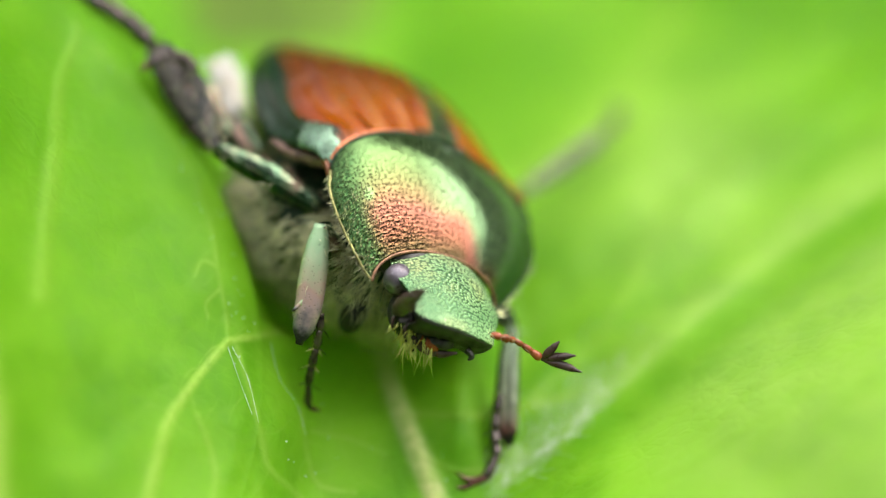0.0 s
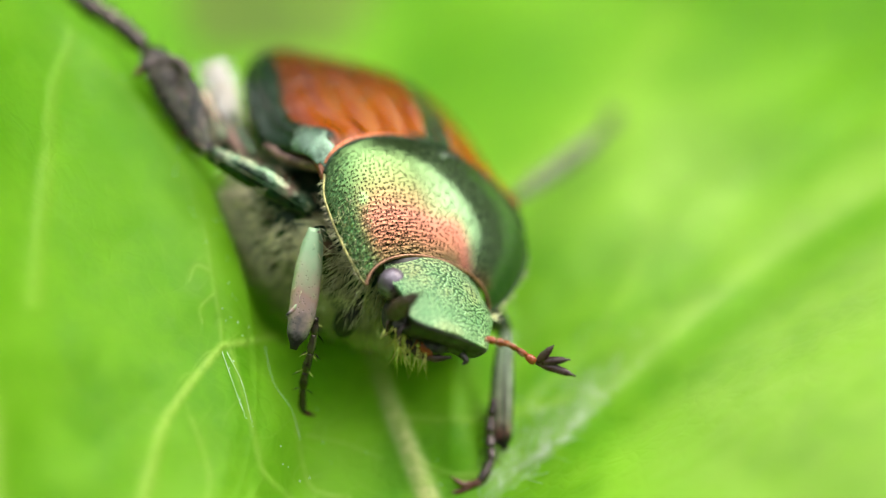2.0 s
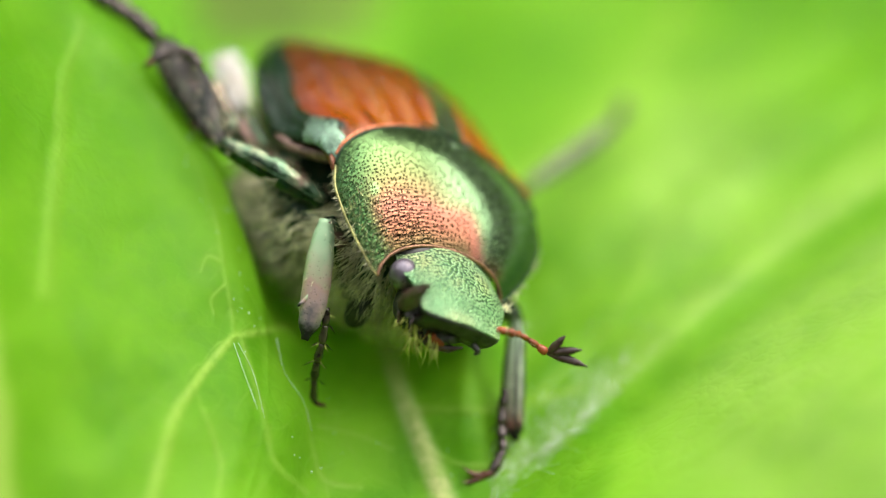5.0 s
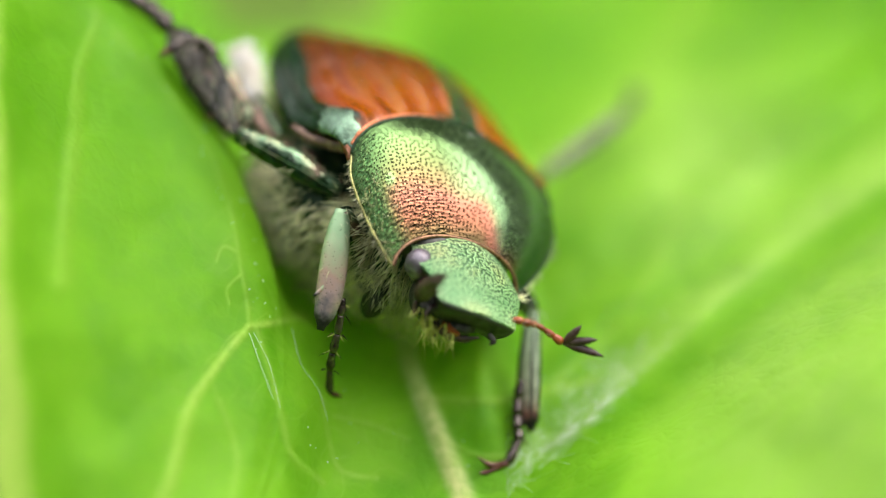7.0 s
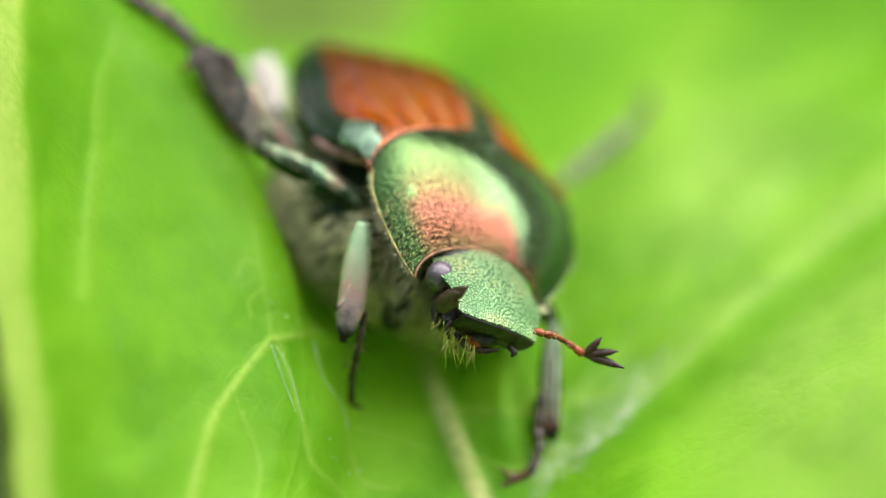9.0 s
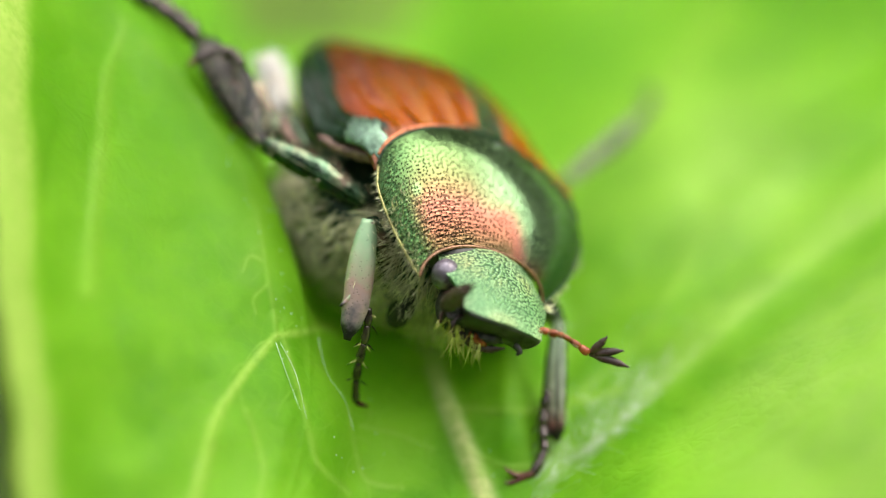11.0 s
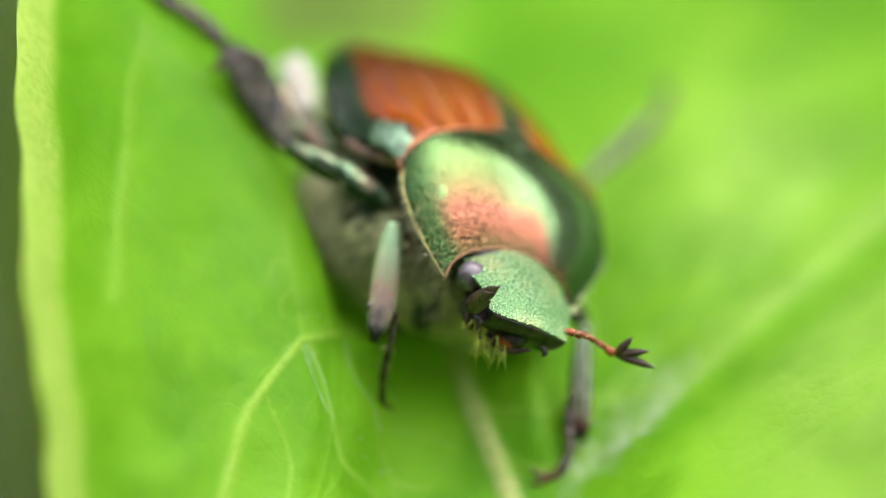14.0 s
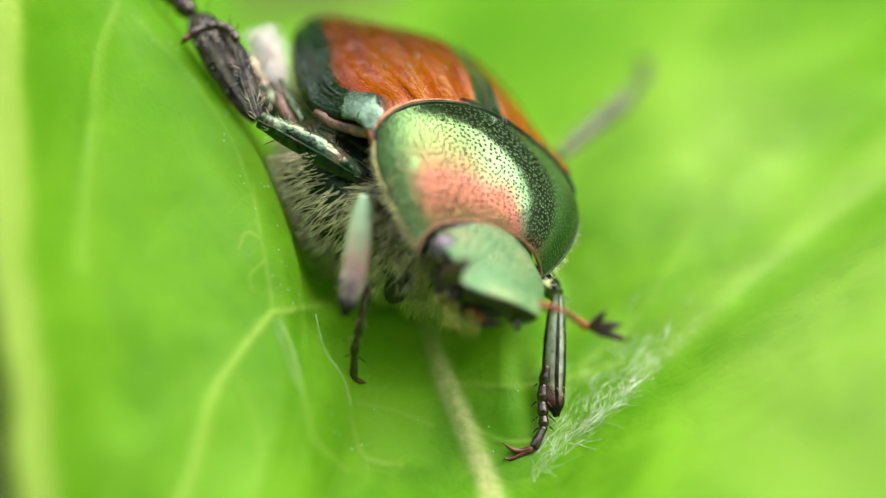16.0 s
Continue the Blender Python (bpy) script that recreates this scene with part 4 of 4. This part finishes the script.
    for k in range(60):
        roots.append(Vector(pronotum_place(0.0, k / 60)))
        ways.append(Vector((0.3, -0.5, -0.5)) + Vector([rnd.gauss(0, 0.3) for _ in range(3)]))
    for k in range(46):
        roots.append(Vector(pronotum_place(1.0, rnd.uniform(0.0, 0.75))))
        ways.append(Vector((0.2, 0.7, -0.25)) + Vector([rnd.gauss(0, 0.3) for _ in range(3)]))
    hairs(bm, roots, ways, 0.22, 0.010, rnd)
    tagged(part("hair", bm, HAIR, pron, "short pale hair at the corners", RAISE), kind="stuff")
    bm = bmesh.new()
    root = Vector(head_place(0.99, 0.42))
    hairs(bm, [root + Vector([rnd.gauss(0, 0.05) for _ in range(3)]) for _ in range(22)], [Vector((0.25, 0.6, 0.75)) + Vector([rnd.gauss(0, 0.25) for _ in range(3)]) for _ in range(22)], 0.24, 0.010, rnd)
    tagged(part("cheek_hair", bm, HAIR, head, "small tan tuft beside the head", RAISE), kind="stuff")
    # white hair tufts along the flank, one below the other
    for c, r, count in (((-6.54, -3.62, -0.86), 0.15, 300), ((-6.10, -3.60, -0.95), 0.15, 300), ((-5.70, -3.54, -1.04), 0.13, 260), ((-5.38, -3.50, -1.12), 0.10, 180)):
        bm = bmesh.new()
        roots = [Vector(c) + Vector([rnd.gauss(0, r) for _ in range(3)]) for _ in range(count)]
        hairs(bm, roots, [Vector((0.1, -0.7, 0.8)) + Vector([rnd.gauss(0, 0.35) for _ in range(3)]) for _ in roots], 0.26, 0.026, rnd)
        part("hair_tuft", bm, WHITE_HAIR, abdomen, "tuft of white hair", RAISE)
    limb("flank_strip", [(-5.1, -3.68, -0.86), (-4.45, -3.44, -1.0), (-3.99, -3.20, -1.11)], [0.05, 0.10, 0.08], LEG, abdomen, "green strip on the flank", flat=0.5, flat_way=(0.784, -0.504, 0.363), shift=RAISE)
    limb("flank_plate", [(-4.91, -3.66, -1.09), (-4.49, -3.50, -1.22), (-4.05, -3.25, -1.27)], [0.05, 0.13, 0.14, 0.05], PLATE, abdomen, "greyish pink plate on the flank", flat=0.5, flat_way=(0.784, -0.504, 0.363), shift=RAISE)
    return beetle


beetle = build_beetle()


FACE = (0.784, -0.504, 0.363)


def build_drops():
    """Small drops that stand on the back."""
    m = Mat("water")
    WATER = m.done((0.85, 0.87, 0.90), 0.12, 0.0, None, Transmission_Weight=0.92, IOR=1.33)
    spots = [(pronotum_place(a, b), r) for a, b, r in ((0.515, 0.895, 0.10), (0.56, 0.97, 0.10), (0.675, 0.985, 0.06))]
    spots += [(elytron_place(-1)(a, b), r) for a, b, r in ((0.45, 0.373, 0.065), (0.49, 0.26, 0.05), (0.31, 0.32, 0.065), (0.38, 0.253, 0.045), (0.22, 0.24, 0.045))]
    for p, r in spots:
        p = Vector(p)
        out = (p - Vector((p.x, 0, -1.5))).normalized()
        bm = ball(bmesh.new(), p + out * r * 0.35, (r, r, r * 0.7), out.to_track_quat("Z", "Y").to_euler(), nu=14, nv=10)
        drop = part("water_drop", bm, WATER, None, "", RAISE)
        drop.matrix_world = STAND @ BODY
        tagged(drop, "tiny clear water drop on the beetle's back", "drop", "drops on the beetle")


build_drops()


def leg(name, label, beetle, joints, sizes, shin, hip=None, spines=(), foot=FOOT):
    """A leg with its femur, tibia, tarsus segments and claws; hip: the joint about which it can turn."""
    top = tagged(new(name), label)
    top.parent = beetle
    h = Vector(hip or (0, 0, 0))
    top.location = (h + Vector(RAISE)) * MM if hip else (0, 0, 0)
    off = tuple(-h) if hip else RAISE
    fem, tib, tar, claws = joints
    rf, rt, rs = sizes
    limb("femur", fem, [rf * 0.6, rf, rf * 0.9, rf * 0.6], LEG, top, "dark green femur", flat=0.75, flat_way=FACE, shift=off)
    limb("tibia", tib, [rt * 0.5, rt * 0.8, rt * 0.95, rt, rt * 0.95, rt * 0.8, rt * 0.25], shin, top, "", flat=0.5, flat_way=FACE, n=24, sides=14, shift=off)
    line = glide(tar, 24)
    line = [line[k] for k in (0, 4, 8, 12, 16, 24)]
    for k in range(5):
        limb("tarsal_segment", [line[k], line[k].lerp(line[k + 1], 0.5), line[k + 1]], [rs * 0.8, rs * 0.92, rs * 1.12, rs * 0.8] if k < 4 else [rs * 0.75, rs * 0.85, rs, rs * 0.9], foot, top, "dark brown tarsal segment", n=8, sides=8, shift=off)
    for c in claws:
        limb("claw", [line[-1], *c], [rs * 0.7, rs * 0.55, rs * 0.12], CLAW, top, "reddish brown curved claw", n=10, sides=8, shift=off)
    bm = bmesh.new()
    rnd = random.Random(len(name) + len(label))
    roots, ways = [], []
    for pts, r, count in ((fem, rf * 0.8, 40), (tib, rt * 0.6, 60 if shin is TIBIA else 34)):
        fine = glide(pts, 30)
        for k in range(count):
            j = rnd.randrange(29 if pts is fem else 23)
            way = (fine[j + 1] - fine[j]).normalized()
            out = Vector([rnd.gauss(0, 1) for _ in range(3)])
            out -= Vector(FACE) * out.dot(Vector(FACE)) * (0.95 if pts is tib else 0.5)
            out = (out - way * out.dot(way)).normalized()
            roots.append(fine[j] + out * r)
            ways.append(out + way * 0.9)
    hairs(bm, roots, ways, 0.24, 0.008, rnd, 0.5)
    tagged(part("hair", bm, HAIR, top, "short pale leg hair", off), kind="stuff")
    bm = bmesh.new()
    for k in range(1, 5):
        way = (line[k] - line[k - 1]).normalized()
        side = way.cross(Vector(FACE)).normalized()
        hairs(bm, [line[k] + side * rs * q for q in (-1, 1)], [side * q + way * 0.8 for q in (-1, 1)], 0.24, 0.022, rnd)
    tagged(part("foot_bristles", bm, FOOT, top, "short dark foot bristles", off), kind="stuff")
    if shin is SHIN:
        bm = bmesh.new()
        roots, ways = [], []
        for pts, r, count in ((fem, rf * 0.8, 9), (tib, rt * 0.8, 6)):
            fine = glide(pts, 30)
            for k in range(count):
                j = rnd.randrange(29)
                way = (fine[j + 1] - fine[j]).normalized()
                out = way.cross(Vector(FACE)).normalized() * rnd.choice((-1, 1)) + Vector(FACE) * rnd.uniform(-0.2, 0.9)
                roots.append(fine[j] + out.normalized() * r)
                ways.append(out + way * 1.1)
        hairs(bm, roots, ways, 0.34, 0.017, rnd, 0.2)
        tagged(part("bristle_coat", bm, CLAW, top, "stiff reddish brown leg spines", off), kind="stuff")
    for root, tip, r, mat in spines:
        limb("spine", [root, tip], [r, r * 0.2], mat, top, "small spine", n=4, sides=6, shift=off)
    return top


leg("front_leg", "front leg with a broad pinkish green tibia", beetle,
    ([(-0.77, -0.67, -2.57), (-1.07, -2.51, -0.9)],
     [(-1.08, -2.55, -0.92), (-0.44, -2.47, -1.65), (0.13, -2.33, -2.42), (0.54, -2.23, -3.16)],
     [(0.19, -2.01, -2.38), (0.42, -1.82, -2.9), (0.5, -1.6, -3.59), (0.48, -1.29, -4.2), (0.45, -1.02, -4.58)],
     [[(0.43, -0.83, -4.85)], [(0.5, -0.70, -4.53)]]), (0.3, 0.33, 0.10), TIBIA,
    spines=(((0.02, -2.42, -2.28), (0.16, -2.66, -2.62), 0.13, TIBIA), ((0.45, -1.76, -3.1), (0.50, -1.96, -3.28), 0.022, BRISTLE),
            ((0.45, -1.74, -3.1), (0.60, -1.56, -3.2), 0.022, BRISTLE), ((0.50, -1.62, -3.5), (0.54, -1.82, -3.66), 0.02, BRISTLE),
            ((0.50, -1.60, -3.5), (0.66, -1.42, -3.6), 0.02, BRISTLE), ((0.24, -1.95, -2.5), (0.36, -1.80, -2.45), 0.03, BRISTLE)))
leg("front_leg", "front leg with a green tibia and a curved foot", beetle,
    ([(-1.23, 2.36, -1.23), (-0.28, 2.7, -1.15)],
     [(-0.28, 2.7, -1.15), (0.54, 2.84, -1.91), (1.26, 3.04, -2.64), (1.71, 3.24, -3.06)],
     [(1.01, 2.7, -2.29), (1.4, 2.75, -2.79), (1.77, 2.89, -3.13), (2.04, 2.95, -3.36), (2.27, 2.83, -3.73)],
     [[(2.25, 2.5, -3.95), (2.16, 2.13, -3.92)], [(2.33, 2.5, -4.1), (2.37, 2.27, -4.18)]]), (0.3, 0.28, 0.12), SHANK)
leg("middle_leg", "middle leg with a green femur hooked over the leaf", beetle,
    ([(-2.08, -2.19, -1.03), (-2.92, -3.37, -1.13), (-3.78, -4.3, -1.38)],
     [(-3.78, -4.3, -1.38), (-4.7, -4.63, -0.97), (-5.48, -4.94, -0.53)],
     [(-5.48, -4.94, -0.53), (-5.88, -5.15, -0.5), (-6.01, -5.51, -0.73), (-5.92, -5.79, -1.03)],
     [[(-5.85, -5.9, -1.3)], [(-5.8, -5.95, -1.2)]]), (0.34, 0.19, 0.12), SHIN)
leg("hind_leg", "dark hind leg stretched along the leaf edge", beetle,
    ([(-4.5, -3.26, -1.71), (-4.97, -3.62, -1.45), (-5.52, -3.92, -1.22), (-6.03, -4.17, -1.02)],
     [(-4.52, -3.85, -1.70), (-5.02, -4.27, -1.49), (-5.7, -4.83, -1.21), (-6.35, -5.24, -1.0), (-6.95, -5.47, -0.98)],
     [(-6.95, -5.47, -0.98), (-7.66, -5.89, -1.0), (-8.58, -6.49, -1.22), (-9.64, -7.26, -1.38)],
     [[(-10.0, -7.4, -1.5)]]), (0.26, 0.44, 0.24), SHIN)
far_leg = leg("middle_leg", "slender brown leg raised behind the wing cases", beetle,
              ([(-3.4, 2.0, -1.2), (-5.04, 3.97, -0.12)],
               [(-5.04, 3.97, -0.12), (-5.50, 4.53, 0.27), (-5.95, 5.13, 0.7), (-6.38, 5.68, 1.18), (-6.66, 5.96, 1.50)],
               [(-6.66, 5.96, 1.50), (-7.2, 6.35, 1.62), (-7.9, 6.75, 1.5), (-8.5, 7.05, 1.2)],
               [[(-8.7, 7.1, 1.0)]]), (0.26, 0.21, 0.12), FAR_SHIN, hip=(-3.4, 2.0, -1.2), foot=FAR_SHIN)


def motions():
    """The far leg shifts a little while the clip runs."""
    h = (Vector((-3.4, 2.0, -1.2)) + Vector(RAISE)) * MM
    rows = [(0.0, 0.0), (3.5, 0.0), (7.0, 1.0), (9.0, 3.0), (12.5, 5.0), (14.0, 6.0), (16.0, 5.0)]
    walk(far_leg, [(t, pose(h.x, h.y, h.z, 0, 0, a)) for t, a in rows])


motions()
